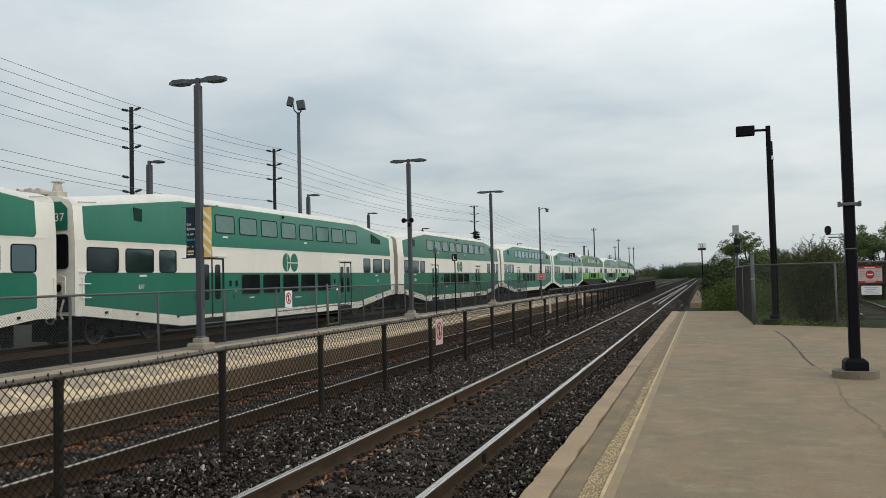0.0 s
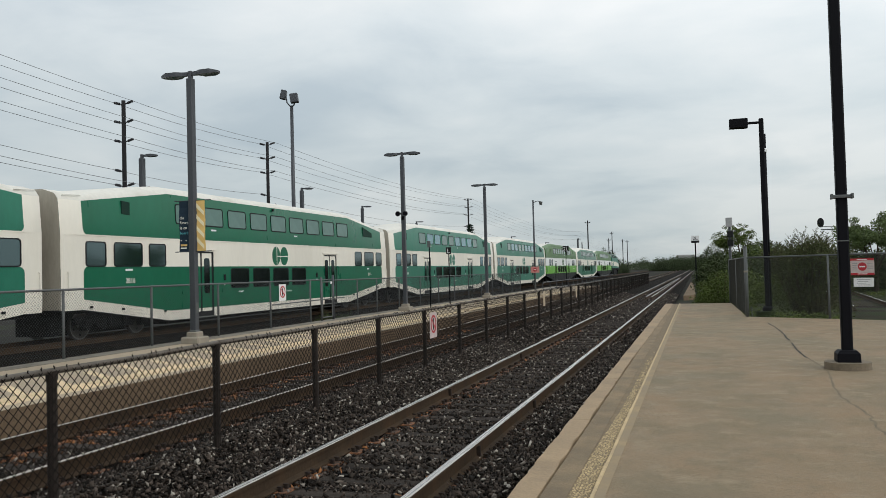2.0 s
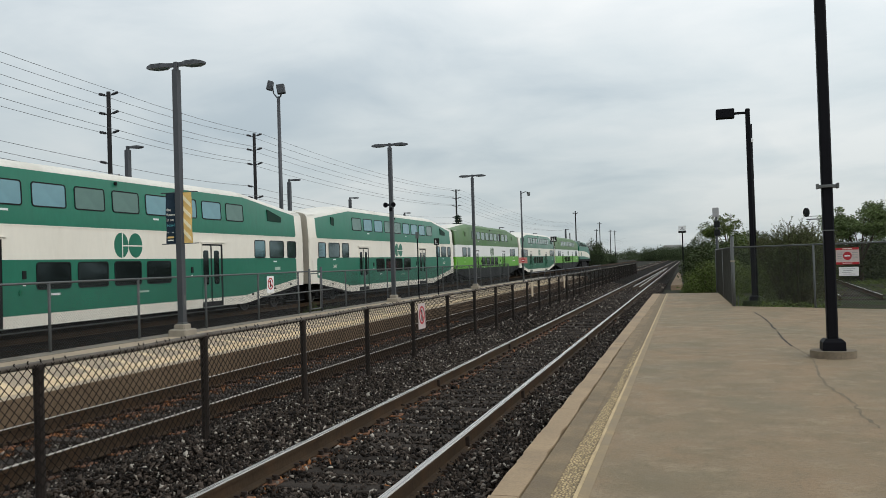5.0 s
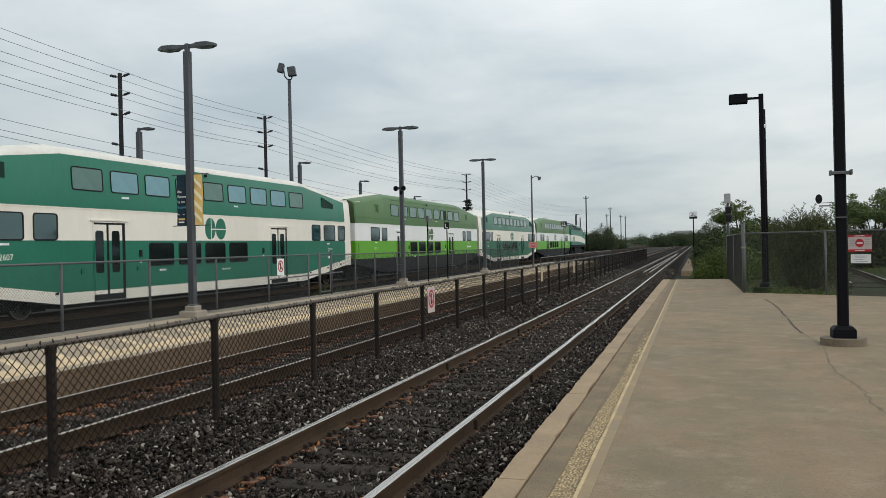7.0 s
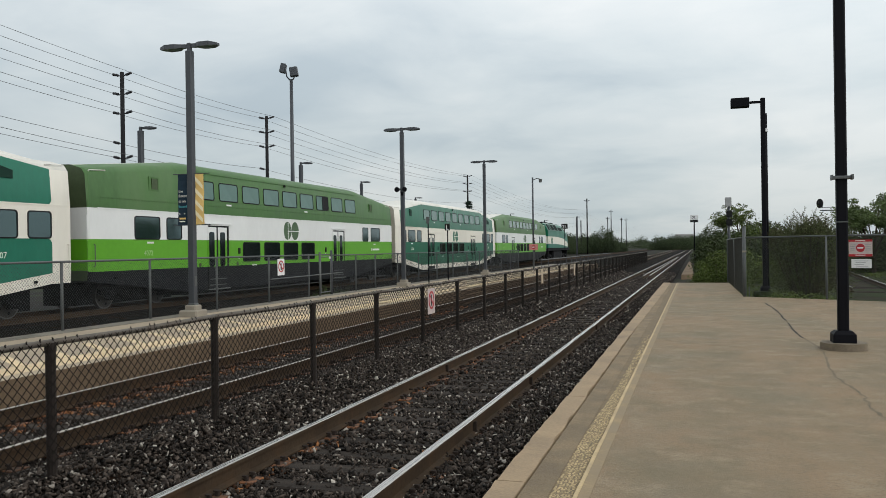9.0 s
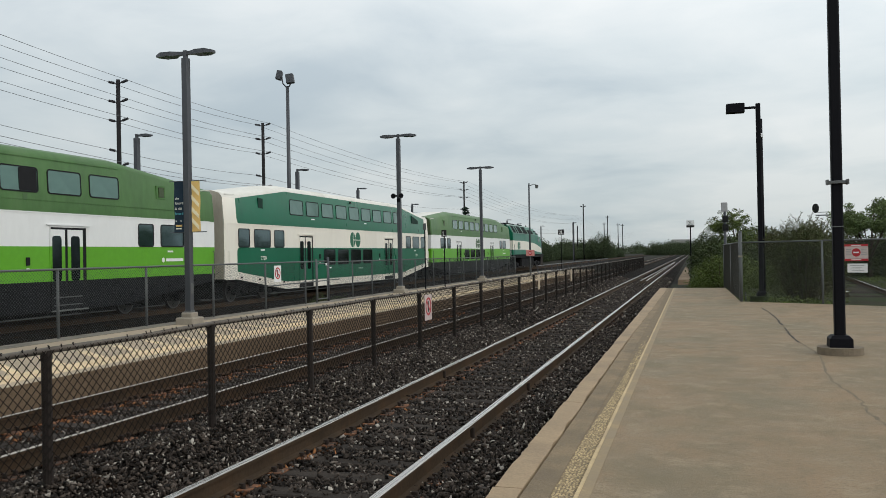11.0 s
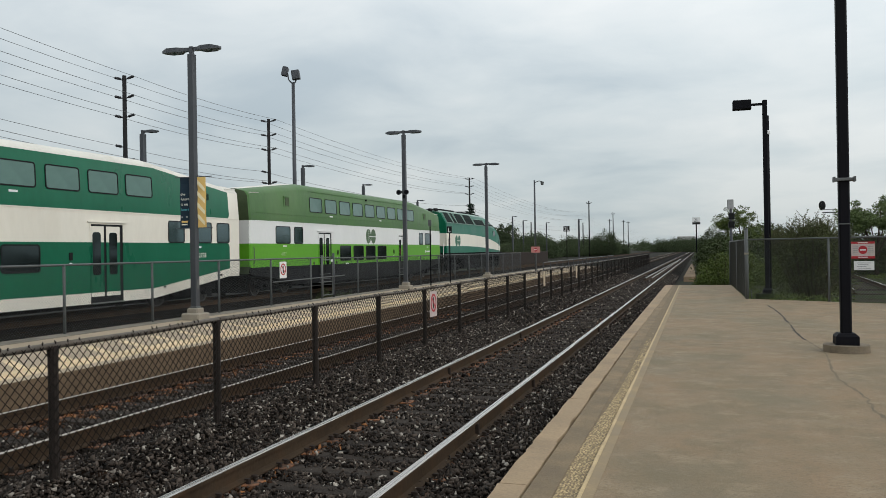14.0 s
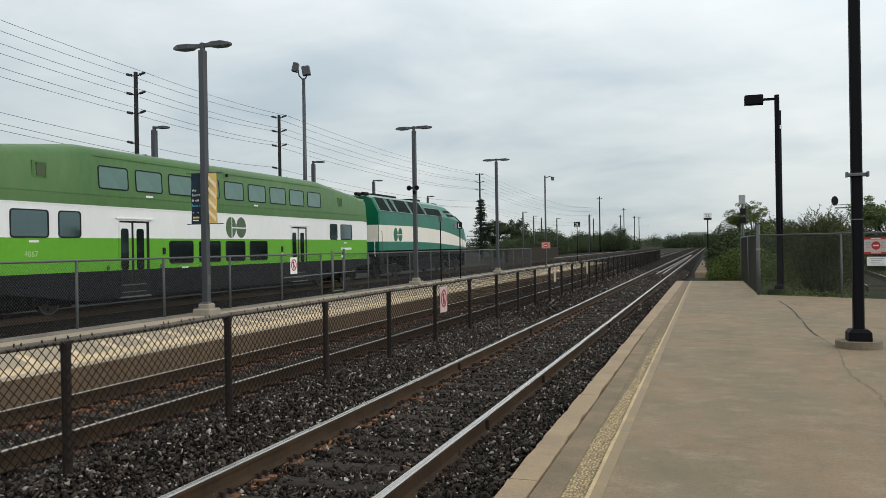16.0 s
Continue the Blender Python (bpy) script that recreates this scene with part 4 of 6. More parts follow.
def make_coach(name, label, livery):
    """Double-deck coach: origin on the rail's top at its camera-side end, running along +y."""
    cab, lime = livery == "cab", livery == "lime"
    lower = {"faded": GREEN, "deep": GREEN_DARK, "cab": GREEN, "lime": LIME}[livery]
    upper = OLIVE if lime else lower
    band = WHITE if lime else CREAM
    skirt = SKIRT if lime else CREAM
    car = thing(name, label, "train car", group="train cars")
    sill = 1.20 if lime else 0.68
    sill_end = 1.20 if lime else 1.22
    strip = 0.02 if lime else 0.30
    e = END - (0.08 if cab else 0.0)
    ys = [(e, 1), ({"faded": 1.22, "cab": 0.70, "deep": 1.3}.get(livery, e + strip), 1), (5.4, 0), (20.4, 0), (25.02 if cab else 24.92 if not lime else PITCH - TAIL - strip, 1), (PITCH - TAIL, 1)]
    rings = []
    for y, end in ys:
        rings.append(coach_ring(y, 0.92 if end else 0.35, sill_end if end else sill, 4.12 if end else 4.66, 4.45 if end else 4.98))
    # one more ring inside each end rounds the corners
    first = [(x * 0.965, y - 0.07, z if z > 2 else z + 0.03) for x, y, z in rings[0]]
    last = [(x * 0.965, y + 0.07, z if z > 2 else z + 0.03) for x, y, z in rings[-1]]
    rings = [first] + rings + [last]
    n = len(rings[0])

    def slot(j, i):
        if i == n - 1:
            return 4
        side = i if i < 7 else n - 2 - i
        if side >= 4:
            return 1 if lime and side < 6 else 3
        if not lime and j in (0, 1, len(rings) - 3, len(rings) - 2):
            return 2
        return {0: 5, 1: 0, 2: 2, 3: 1}[side]

    s = loft(Shape(), rings, slot)
    me = s.mesh("body", lower, upper, band, ROOF, BLACK, skirt)
    for p in me.polygons:
        p.use_smooth = p.center.z > 3.2
    body = part("body", me, car)
    # the beige end walls hold the coupling gap's shade in their colour
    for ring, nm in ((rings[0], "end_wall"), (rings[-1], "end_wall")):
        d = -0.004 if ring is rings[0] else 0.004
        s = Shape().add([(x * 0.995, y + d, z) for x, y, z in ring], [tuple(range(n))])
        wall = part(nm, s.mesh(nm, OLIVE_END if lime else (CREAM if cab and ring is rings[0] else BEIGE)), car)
        if lime:
            for z0, z1, m in ((1.24, 2.18, LIME), (2.18, 3.12, WHITE)):
                part("end_band", Shape().box(-1.435, 1.435, ring[0][1] + min(d * 4, d), ring[0][1] + max(d * 4, d), z0, z1).mesh("end_band", m), wall)
        y = ring[0][1]
        sgn = -1 if ring is rings[0] else 1
        s = Shape().hoop([(-0.62, 1.05), (0.62, 1.05), (0.62, 3.35), (-0.62, 3.35)], [(-0.42, 1.2), (0.42, 1.2), (0.42, 3.2), (-0.42, 3.2)], "y", y, y + sgn * 0.28)
        if not (cab and sgn < 0):
            part("gangway", s.mesh("gangway", RUBBER), car)
        part("coupler", Shape().box(-0.14, 0.14, min(y, y + sgn * 0.36), max(y, y + sgn * 0.36), 0.72, 0.98, c=0.03).mesh("coupler", BLACK), car)
    # the colour fields end in rounded corners
    if not lime:
        for y, sy in ((ys[1][0], 1), (ys[-2][0], -1)):
            for z, sz in ((2.18, -1), (3.12, 1)):
                r = 0.17
                arc = [(y + sy * r * (1 - math.cos(a)), z + sz * r * (1 - math.sin(a))) for a in (0.0, 0.4, 0.8, 1.2, math.pi / 2)]
                fan = Shape()
                for p, q in zip(arc, arc[1:]):
                    fan.plate([(y, z), p, q], "x", 1.46, 1.503)
                part("paint_corner", fan.mesh("paint_corner", band), body)
    # the roof's lengthwise gutter seam and rub rail along the side
    part("rub_rail", Shape().box(1.5, 1.512, e + 0.3, PITCH - TAIL - 0.3, 3.10, 3.135).mesh("rub_rail", band), car)
    if lime:
        for z, x, y0 in ((3.44, 1.488, 1.0), (4.60, 1.437, 5.6)):
            part("seam", Shape().box(x, x + 0.006, y0, PITCH - y0, z, z + 0.022).mesh("seam", OLIVE), car)
    # windows; the upper row's panes carry sky reflection in their colour
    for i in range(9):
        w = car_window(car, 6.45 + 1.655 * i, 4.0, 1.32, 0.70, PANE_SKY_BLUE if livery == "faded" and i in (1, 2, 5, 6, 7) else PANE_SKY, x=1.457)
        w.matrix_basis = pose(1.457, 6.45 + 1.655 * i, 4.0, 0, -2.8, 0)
    for i in range(5 if cab else 4):
        car_window(car, {"cab": 9.84, "lime": 9.7}.get(livery, 9.85) + {"cab": 1.64, "faded": 1.61, "lime": 1.675}.get(livery, 1.65) * i, 1.725, 1.33 if not cab else 1.36, 0.77, PANE_DARK, x=1.5)
    near = ((1.47, 1.37), (3.15, 1.37), (4.58, 0.92)) if cab else (((3.16, 1.31), (4.59, 0.86)) if lime else ((1.82, 0.88), (3.28, 1.36), (4.73, 0.9)))
    far = ((21.6, 0.8), (23.03, 1.33)) if lime else ((21.58, 0.92), (23.06, 1.3), (24.47, 0.86))
    for y, w in near + far:
        car_window(car, y, 2.56, w, 0.76, PANE_DARK if cab and y < 2 else (PANE_BLUE if livery == "faded" and (y < 2.5 or 21 < y < 22) else PANE_MID))
    # doors
    for y in ((7.24, 18.84) if cab else (7.31, 17.96 if livery == "faded" else 18.12)):
        thing_door(car, y, lower, band, lime)
    # louvres
    s = Shape().plate([(3.45, 3.86), (3.75, 3.84), (3.75, 4.18), (3.45, 4.2)] if lime else [(3.02, 3.84), (3.40, 3.81), (3.40, 4.22), (3.02, 4.25)], "x", -0.03, 0.02)
    part("vent", s.mesh("vent", VENT_DARK if not lime else OLIVE_END), car, (1.457, -0.09 if cab else 0, 0))
    if lime:
        part("vent_frame", Shape().hoop([(3.3, 3.8), (3.83, 3.78), (3.83, 4.24), (3.3, 4.26)], [(3.4, 3.85), (3.77, 3.83), (3.77, 4.19), (3.4, 4.21)], "x", -0.03, 0.016).mesh("vent_frame", OLIVE), car, (1.457, 0, 0))
        s = Shape().plate([(22.36, 3.86), (22.62, 3.86), (22.62, 4.18), (22.36, 4.18)], "x", -0.03, 0.02)
        part("vent_frame", Shape().hoop([(22.22, 3.8), (22.7, 3.8), (22.7, 4.24), (22.22, 4.24)], [(22.3, 3.85), (22.65, 3.85), (22.65, 4.19), (22.3, 4.19)], "x", -0.03, 0.016).mesh("vent_frame", OLIVE), car, (1.457, 0, 0))
    else:
        s = Shape().plate([(22.35, 3.78), (23.6, 3.76), (23.6, 3.98), (22.35, 4.27)], "x", -0.03, 0.02)
    part("vent", s.mesh("vent", VENT_DARK if not lime else OLIVE_END), car, (1.455, 0, 0))
    # the round emblem: two plain discs crossed by pale lines
    em = POLE_GREEN if lime else lower
    logo = Shape()
    for cy in (12.76, 13.46):
        logo.plate(disc(cy, 2.62, 0.345, 0.40), "x", 1.49, 1.506)
    emblem = part("emblem", logo.mesh("emblem", em), car, label="two round emblem discs")
    s = Shape().box(1.506, 1.509, 12.83, 13.8, 2.585, 2.625).box(1.506, 1.509, 12.79, 12.83, 2.22, 3.02)
    part("emblem_lines", s.mesh("emblem_lines", band), emblem)
    for y in (8.75, 16.6) if not cab else (8.36, 8.79, 17.54):
        part("control_box", Shape().box(1.5, 1.53, y - 0.07, y + 0.07, 1.66, 1.88, c=0.01).mesh("control_box", RUBBER), car)
    # small plates and lifting lugs
    for y, z in ((8.75, 1.5), (16.6, 1.55)):
        part("label_plate", Shape().box(1.5, 1.506, y - 0.05, y + 0.05, z - 0.035, z + 0.035).mesh("label_plate", SIGN_WHITE), car)
    for y, z, w in ((3.3, 2.08, 0.34), (22.9, 2.03, 0.3), (9.9, 1.2, 0.35), (8.1, 3.52, 0.35), (14.6, 3.52, 0.3)):
        part("label_plate", Shape().box(1.5 if z < 3 else 1.475, 1.506 if z < 3 else 1.482, y - w / 2, y + w / 2, z - 0.03, z + 0.03).mesh("label_plate", SIGN_WHITE), car)
    for y in (1.6, 3.0, 5.1, 20.9, 22.8, 24.3):
        z = 0.62 + 0.4 * max(0, (5.4 - y) / 4.6, (y - 20.4) / 4.6)
        part("jacking_lug", Shape().box(1.49, 1.53, y - 0.06, y + 0.06, z, z + 0.07, c=0.01).mesh("jacking_lug", BLACK), car)
    for y in (6.1, 8.6):
        part("door_button", Shape().plate(disc(y, 1.28, 0.055, 0.08, 10), "x", 1.5, 1.53).mesh("door_button", GREEN_DARK if not lime else OLIVE_END), car)
    # roof gear
    for y in (8.0, 14.0, 19.0):
        part("roof_hatch", Shape().box(-0.5, 0.5, y - 0.6, y + 0.6, 4.93, 5.0, c=0.03).mesh("roof_hatch", ROOF), car)
    part("marker_lamp", Shape().box(1.40, 1.50, 12.55, 12.66, 4.52, 4.62, c=0.02).mesh("marker_lamp", BLACK), car)
    for y0 in (END, PITCH - TAIL - 0.9):
        part("grab_rail", Shape().path([(1.36, y0 + 0.1, 4.20), (1.38, y0 + 0.1, 4.25), (1.38, y0 + 0.8, 4.29)], 0.016, n=5).mesh("grab_rail", ROOF), car)
    for y in (e + 0.12, PITCH - TAIL - 0.12):
        part("handrail", Shape().path([(1.51, y, 1.35), (1.56, y, 1.38), (1.56, y, 2.0), (1.51, y, 2.03)], 0.014, n=5).mesh("handrail", GALV if lime else CREAM), car)
    # underframe between the bogies; its low centre boxes are added to darken the gap
    part("underframe", Shape().box(-1.2, 1.2, 5.6, 20.2, 0.22, 0.5, c=0.05).box(-1.1, 1.1, 0.9, 5.5, 0.8, 1.1).box(-1.1, 1.1, 20.3, 25.0, 0.8, 1.1).box(-0.62, 0.62, 0.9, 5.6, 0.16, 0.8).box(-0.62, 0.62, 20.2, 25.0, 0.16, 0.8).mesh("underframe", BLACK), car)
    if cab:
        cab_front(car)
    return car


POLE_GREEN = material("dark_moss_print", (0.06, 0.11, 0.05), 0.5)


def thing_door(car, y, lower, band, lime):
    """Twin-leaf plug door with tall narrow panes; one leaf's edge leaves a dark gap."""
    w, z0, z1 = 0.70, 0.40, 2.72
    low = 1.2 if lime else 0.68
    fr = Shape().box(1.46, 1.516, y - w - 0.035, y - w, 2.18, z1 + 0.035).box(1.46, 1.516, y + w, y + w + 0.035, 2.18, z1 + 0.035).box(1.46, 1.516, y - w, y + w, z1, z1 + 0.035)
    fr.box(1.46, 1.514, y - w - 0.035, y - w, low, 2.18, 1).box(1.46, 1.514, y + w, y + w + 0.035, low, 2.18, 1)
    door = part("door", fr.mesh("door", band, lower), car)
    # black slab standing in for the shade inside the door opening
    recess = Shape().box(1.44, 1.505, y - w, y + w, z0 - 0.04, z1)
    part("recess", recess.mesh("recess", RUBBER), door)
    for a, b, p0, p1 in ((y - w + 0.01, y - 0.16, 0.04, 0.39), (y - 0.05, y + w - 0.15, 0.12, 0.47)):
        s = Shape().box(1.50, 1.52, a, b, 2.18, z1 - 0.06, 1).box(1.50, 1.52, a, b, low, 2.18, 0).box(1.50, 1.52, a, b, z0 + (0.42 if lime else 0.16), low, 2)
        part("leaf", s.mesh("leaf", lower, band, SKIRT if lime else band), door)
        part("pane", Shape().plate(rounded(a + p0, a + p1, 1.2, 2.48, 0.09), "x", 1.518, 1.526).mesh("pane", PANE_DARK), door)
    part("lintel", Shape().box(1.5, 1.55, y - w - 0.15, y + w + 0.15, z1 + 0.05, z1 + 0.085).mesh("lintel", band), door)
    part("step", Shape().box(1.3, 1.56, y - w, y + w, z0 - 0.06, z0 - 0.02).mesh("step", DOOR_FRAME), door)
    if lime:
        for z in (0.5, 0.72):
            part("step", Shape().box(1.45, 1.53, y - w + 0.1, y + w - 0.2, z, z + 0.03).mesh("step", GALV), door)
    return door


def cab_front(car):
    """Driving end of the cab coach: number panel, dark windscreen, handrails, horns and bell housing."""
    y = END - 0.08 - 0.085
    part("number_panel", Shape().plate([(-0.7, 3.42), (1.22, 3.42), (1.22, 4.05), (1.0, 4.25), (-0.7, 4.25)], "y", y - 0.02, y).mesh("number_panel", GREEN), car)
    part("windscreen", Shape().plate(rounded(0.2, 1.25, 2.3, 3.3, 0.12), "y", y - 0.025, y).mesh("windscreen", PANE_DARK), car)
    part("windscreen", Shape().plate(rounded(-1.2, 0.05, 2.3, 3.3, 0.12), "y", y - 0.025, y).mesh("windscreen", PANE_DARK), car)
    part("digits", text_mesh("digits", "237", 0.34, BANNER_WHITE, "RIGHT"), car, (1.12, y - 0.026, 3.68))
    part("handrail", Shape().path([(1.2, y, 1.5), (1.2, y - 0.08, 1.55), (1.2, y - 0.08, 2.05), (1.0, y - 0.08, 2.12)], 0.02, n=6).mesh("handrail", WHITE), car)
    for z in (1.45, 1.85, 2.2):
        part("grab_iron", Shape().path([(1.5, 0.5, z), (1.56, 0.5, z), (1.56, 0.9, z), (1.5, 0.9, z)], 0.016, n=5).mesh("grab_iron", WHITE), car)
    part("headlamp_box", Shape().box(0.55, 1.15, y - 0.12, y, 1.55, 1.95, c=0.04).mesh("headlamp_box", BEIGE), car)
    for dx in (0.7, 1.0):
        part("headlamp", Shape().plate(disc(dx, 1.75, 0.11, 0.11, 14), "y", y - 0.14, y - 0.12).mesh("headlamp", PANE_DARK), car)
    part("apron", Shape().box(-1.2, 1.3, y - 0.03, y, 1.05, 1.5).mesh("apron", BLACK), car)
    for dx in (0.55, 0.85, 1.1):
        part("air_hose", Shape().path([(dx, y - 0.04, 1.4), (dx + 0.04, y - 0.14, 1.25), (dx - 0.03, y - 0.16, 1.0), (dx + 0.05, y - 0.12, 0.85)], 0.03, n=6).mesh("air_hose", BEIGE), car)
    part("hose_rack", Shape().path([(0.5, y - 0.1, 1.0), (0.6, y - 0.16, 0.75), (0.8, y - 0.16, 0.72), (0.9, y - 0.1, 1.0)], 0.03, n=6).mesh("hose_rack", GALV), car)
    s = Shape()
    for i in range(4):
        s.tube((-0.75 - 0.22 * i, 1.5, 4.72), (-0.75 - 0.22 * i, 0.98 - 0.1 * (i % 2), 4.72), 0.05, 0.12, n=10)
    s.box(-1.5, -0.6, 1.35, 1.5, 4.5, 4.68)
    part("horn", s.mesh("horn", BEIGE), car, (0, 0.3, 0), label="row of roof horns")
    s = Shape().box(0.2, 0.56, 1.05, 1.45, 4.42, 4.62, c=0.02).tube((0.38, 1.25, 4.6), (0.38, 1.25, 4.88), 0.16, 0.11, n=12).box(0.24, 0.52, 1.12, 1.38, 4.88, 4.92)
    part("beacon", s.mesh("beacon", BEIGE), car, (0, -0.36, 0), label="roof beacon housing")


def wheelset_mesh():
    s = Shape()
    for x in (-0.75, 0.75):
        s.tube((x - 0.065, 0, 0), (x + 0.065, 0, 0), 0.42, n=24)
        s.tube((x - 0.09 if x < 0 else x + 0.065, 0, 0), (x - 0.065 if x < 0 else x + 0.09, 0, 0), 0.17, n=12)
    s.tube((-0.75, 0, 0), (0.75, 0, 0), 0.08, n=10)
    for x in (0.816,):
        for i in range(5):
            a = 2 * math.pi * i / 5
            s.tube((x, 0.27 * math.cos(a), 0.27 * math.sin(a)), (x + 0.004, 0.27 * math.cos(a), 0.27 * math.sin(a)), 0.045, n=6, mi=2)
    n = 24
    ring = [(0.8165, 0.42 * math.cos(2 * math.pi * i / n), 0.42 * math.sin(2 * math.pi * i / n)) for i in range(n)]
    inner = [(0.8165, 0.38 * math.cos(2 * math.pi * i / n), 0.38 * math.sin(2 * math.pi * i / n)) for i in range(n)]
    s.add(ring + inner, [(i, (i + 1) % n, n + (i + 1) % n, n + i) for i in range(n)], 1)
    return s.mesh("wheelset", STEEL_WHEEL, TYRE_STEEL, BLACK)


def add_bogies(car, centres, base=1.3):
    frame_ = Shape()
    for x in (-1.02, 1.02):
        frame_.plate([(-base - 0.5, 0.46), (-base + 0.35, 0.46), (-0.75, 0.30), (0.75, 0.30), (base - 0.35, 0.46), (base + 0.5, 0.46), (base + 0.5, 0.66), (0.9, 0.78), (-0.9, 0.78), (-base - 0.5, 0.66)], "x", x - 0.07, x + 0.07)
        for y in (-base, base):
            frame_.box(x - 0.12, x + 0.12, y - 0.16, y + 0.16, 0.28, 0.58, c=0.03)
        for y in (-0.35, 0.35):
            frame_.tube((x, y, 0.36), (x, y, 0.74), 0.13, n=10)
    frame_.box(-0.9, 0.9, -0.3, 0.3, 0.5, 0.8)
    sets = []
    bm = BOGIE.setdefault("frame%s" % base, frame_.mesh("bogie", BLACK))
    wm = BOGIE.setdefault("wheels", None) or BOGIE.update(wheels=wheelset_mesh()) or BOGIE["wheels"]
    for y in centres:
        b = part("bogie", bm, car, (0, y, 0))
        for dy in (-base, base):
            sets.append(part("wheelset", wm, b, (0, dy, 0.42)))
    return sets


BOGIE = {}


def car_digits(car, words, lime=False):
    """Fleet digits low on the side near both ends; unreadable ones are left as plain bars."""
    if words[:1] == "4":
        part("wordmark", Shape().plate(disc(22.5, 1.74, 0.075, 0.085, 12), "x", 1.5, 1.506).box(1.5, 1.506, 22.66, 23.62, 1.69, 1.79).mesh("wordmark", SIGN_WHITE), car, label="plain white wordmark bar beside a disc")
    else:
        part("wordmark", Shape().box(1.5, 1.506, 13.5, 14.1, 1.08, 1.14).mesh("wordmark", DIGIT_PALE), car, label="faint pale wordmark bar")
    for y in (3.35,) if words[:1] == "4" else (3.2 if words == "237" else 3.35, 23.1):
        if words:
            y -= 0.16 if words[0] == "4" else 0.0
            me = text_mesh("digits", words, 0.20 if words == "237" else 0.235, DIGIT_LIME if words[0] == "4" else BANNER_WHITE)
            ob = part("digits", me, car)
            ob.matrix_basis = pose(1.512, y, 1.66, 0, 0, 90)
        else:
            part("digits", Shape().box(1.5, 1.508, y - 0.24, y + 0.24, 1.65, 1.79).mesh("digits", DIGIT_PALE), car)


def make_locomotive():
    """Diesel locomotive at the train's far end, nose pointing away from the camera."""
    car = thing("locomotive", "green and cream diesel locomotive with dark radiator grilles", "locomotive", group="train cars")
    # sections along the length: y, band's lower and upper edge, side's top, eave, crown, half width
    shape = [(1.52, 2.1, 3.02, 3.72, 4.5, 4.62, 1.46), (1.62, 2.1, 3.02, 3.76, 4.55, 4.72, 1.5), (7.0, 2.1, 3.02, 3.76, 4.55, 4.72, 1.5), (9.8, 2.05, 2.95, 3.76, 4.55, 4.72, 1.5),
             (12.5, 1.97, 2.85, 3.75, 4.53, 4.71, 1.5), (14.5, 1.88, 2.67, 3.72, 4.46, 4.66, 1.5), (16.6, 1.79, 2.43, 3.55, 4.02, 4.18, 1.47), (18.2, 1.73, 2.22, 3.05, 3.35, 3.45, 1.36),
             (19.4, 1.68, 2.03, 2.35, 2.5, 2.56, 1.16), (19.95, 1.65, 1.78, 1.86, 1.92, 1.96, 0.92)]
    rings = []
    for y, low, high, side, eave, crown, w in shape:
        half = [(w, 1.6), (w, low), (w, high), (w - 0.02, side), (w - 0.45 * w / 1.5, eave), (w - 0.8 * w / 1.5, crown)]
        rings.append([(x, y, z) for x, z in half] + [(-x, y, z) for x, z in reversed(half)])
    n = len(rings[0])

    def slot(j, i):
        if i == n - 1:
            return 3
        if i == 5:
            return 4
        return {0: 0, 1: 1, 2: 0, 3: 0, 4: 4}[i if i < 5 else n - 2 - i]
    s = loft(Shape(), rings, slot)
    s.add([(x, y - 0.002, z) for x, y, z in rings[0]], [tuple(range(n))], 2)
    s.add([(x, y + 0.002, z) for x, y, z in rings[-1]], [tuple(range(n))], 0)
    part("body", s.mesh("body", LOCO_GREEN, CREAM, GREEN_DARK, BLACK, ROOF_GREEN), car)
    part("end_band", Shape().box(-1.42, 1.42, 1.50, 1.516, 2.1, 3.02).mesh("end_band", CREAM), car)
    # radiator and dynamic-brake grilles on the sloping shoulder, each in a pale frame
    for y0, y1, top in ((1.66, 3.32, 0.9), (3.38, 4.32, 0.9), (4.38, 6.68, 0.9), (6.74, 9.28, 0.9), (9.45, 12.75, 0.58)):
        quad = [(y0, 0.0), (y1, 0.0), (y1 - 0.25 * top, top), (y0 + 0.05, top)]
        inner = [(y0 + 0.03, 0.025), (y1 - 0.07, 0.025), (y1 - 0.25 * top - 0.07, top - 0.03), (y0 + 0.07, top - 0.03)]
        ob = part("grille", Shape().plate(inner, "x", 0, 0.03).mesh("grille", GRILLE), car)
        ob.matrix_basis = pose(1.478, 0, 3.77, 0, -28.5, 0)
        part("grille_frame", Shape().hoop(quad, inner, "x", 0, 0.055).mesh("grille_frame", ROOF_GREEN), ob)
        for k in range(1, int(top / 0.16)):
            part("louvre", Shape().box(0.03, 0.045, y0 + 0.15, y1 - 0.35, k * 0.16, k * 0.16 + 0.03).mesh("louvre", BLACK), ob)
    for dz, y0, y1 in ((0.12, 14.0, 15.7), (0.42, 13.6, 15.1)):
        ob = part("slit", Shape().plate([(y0, dz), (y1, dz), (y1 - 0.25, dz + 0.16), (y0 + 0.02, dz + 0.16)], "x", 0, 0.02).mesh("slit", GRILLE), car)
        ob.matrix_basis = pose(1.482, 0, 3.74, 0, -29.5, 0)
    part("cab_window", Shape().plate(rounded(15.3, 16.1, 3.0, 3.45, 0.06), "x", 1.478, 1.503).mesh("cab_window", PANE_DARK), car)
    ob = part("windscreen", Shape().plate([(-1.15, 0.0), (1.15, 0.0), (1.0, 0.95), (-1.0, 0.95)], "y", 0, 0.03).mesh("windscreen", PANE_DARK), car)
    ob.matrix_basis = pose(0, 18.05, 3.56, 66, 0, 0)
    part("number_box", Shape().box(-0.4, 0.4, 14.0, 14.8, 4.6, 4.8, c=0.04).mesh("number_box", BLACK), car)
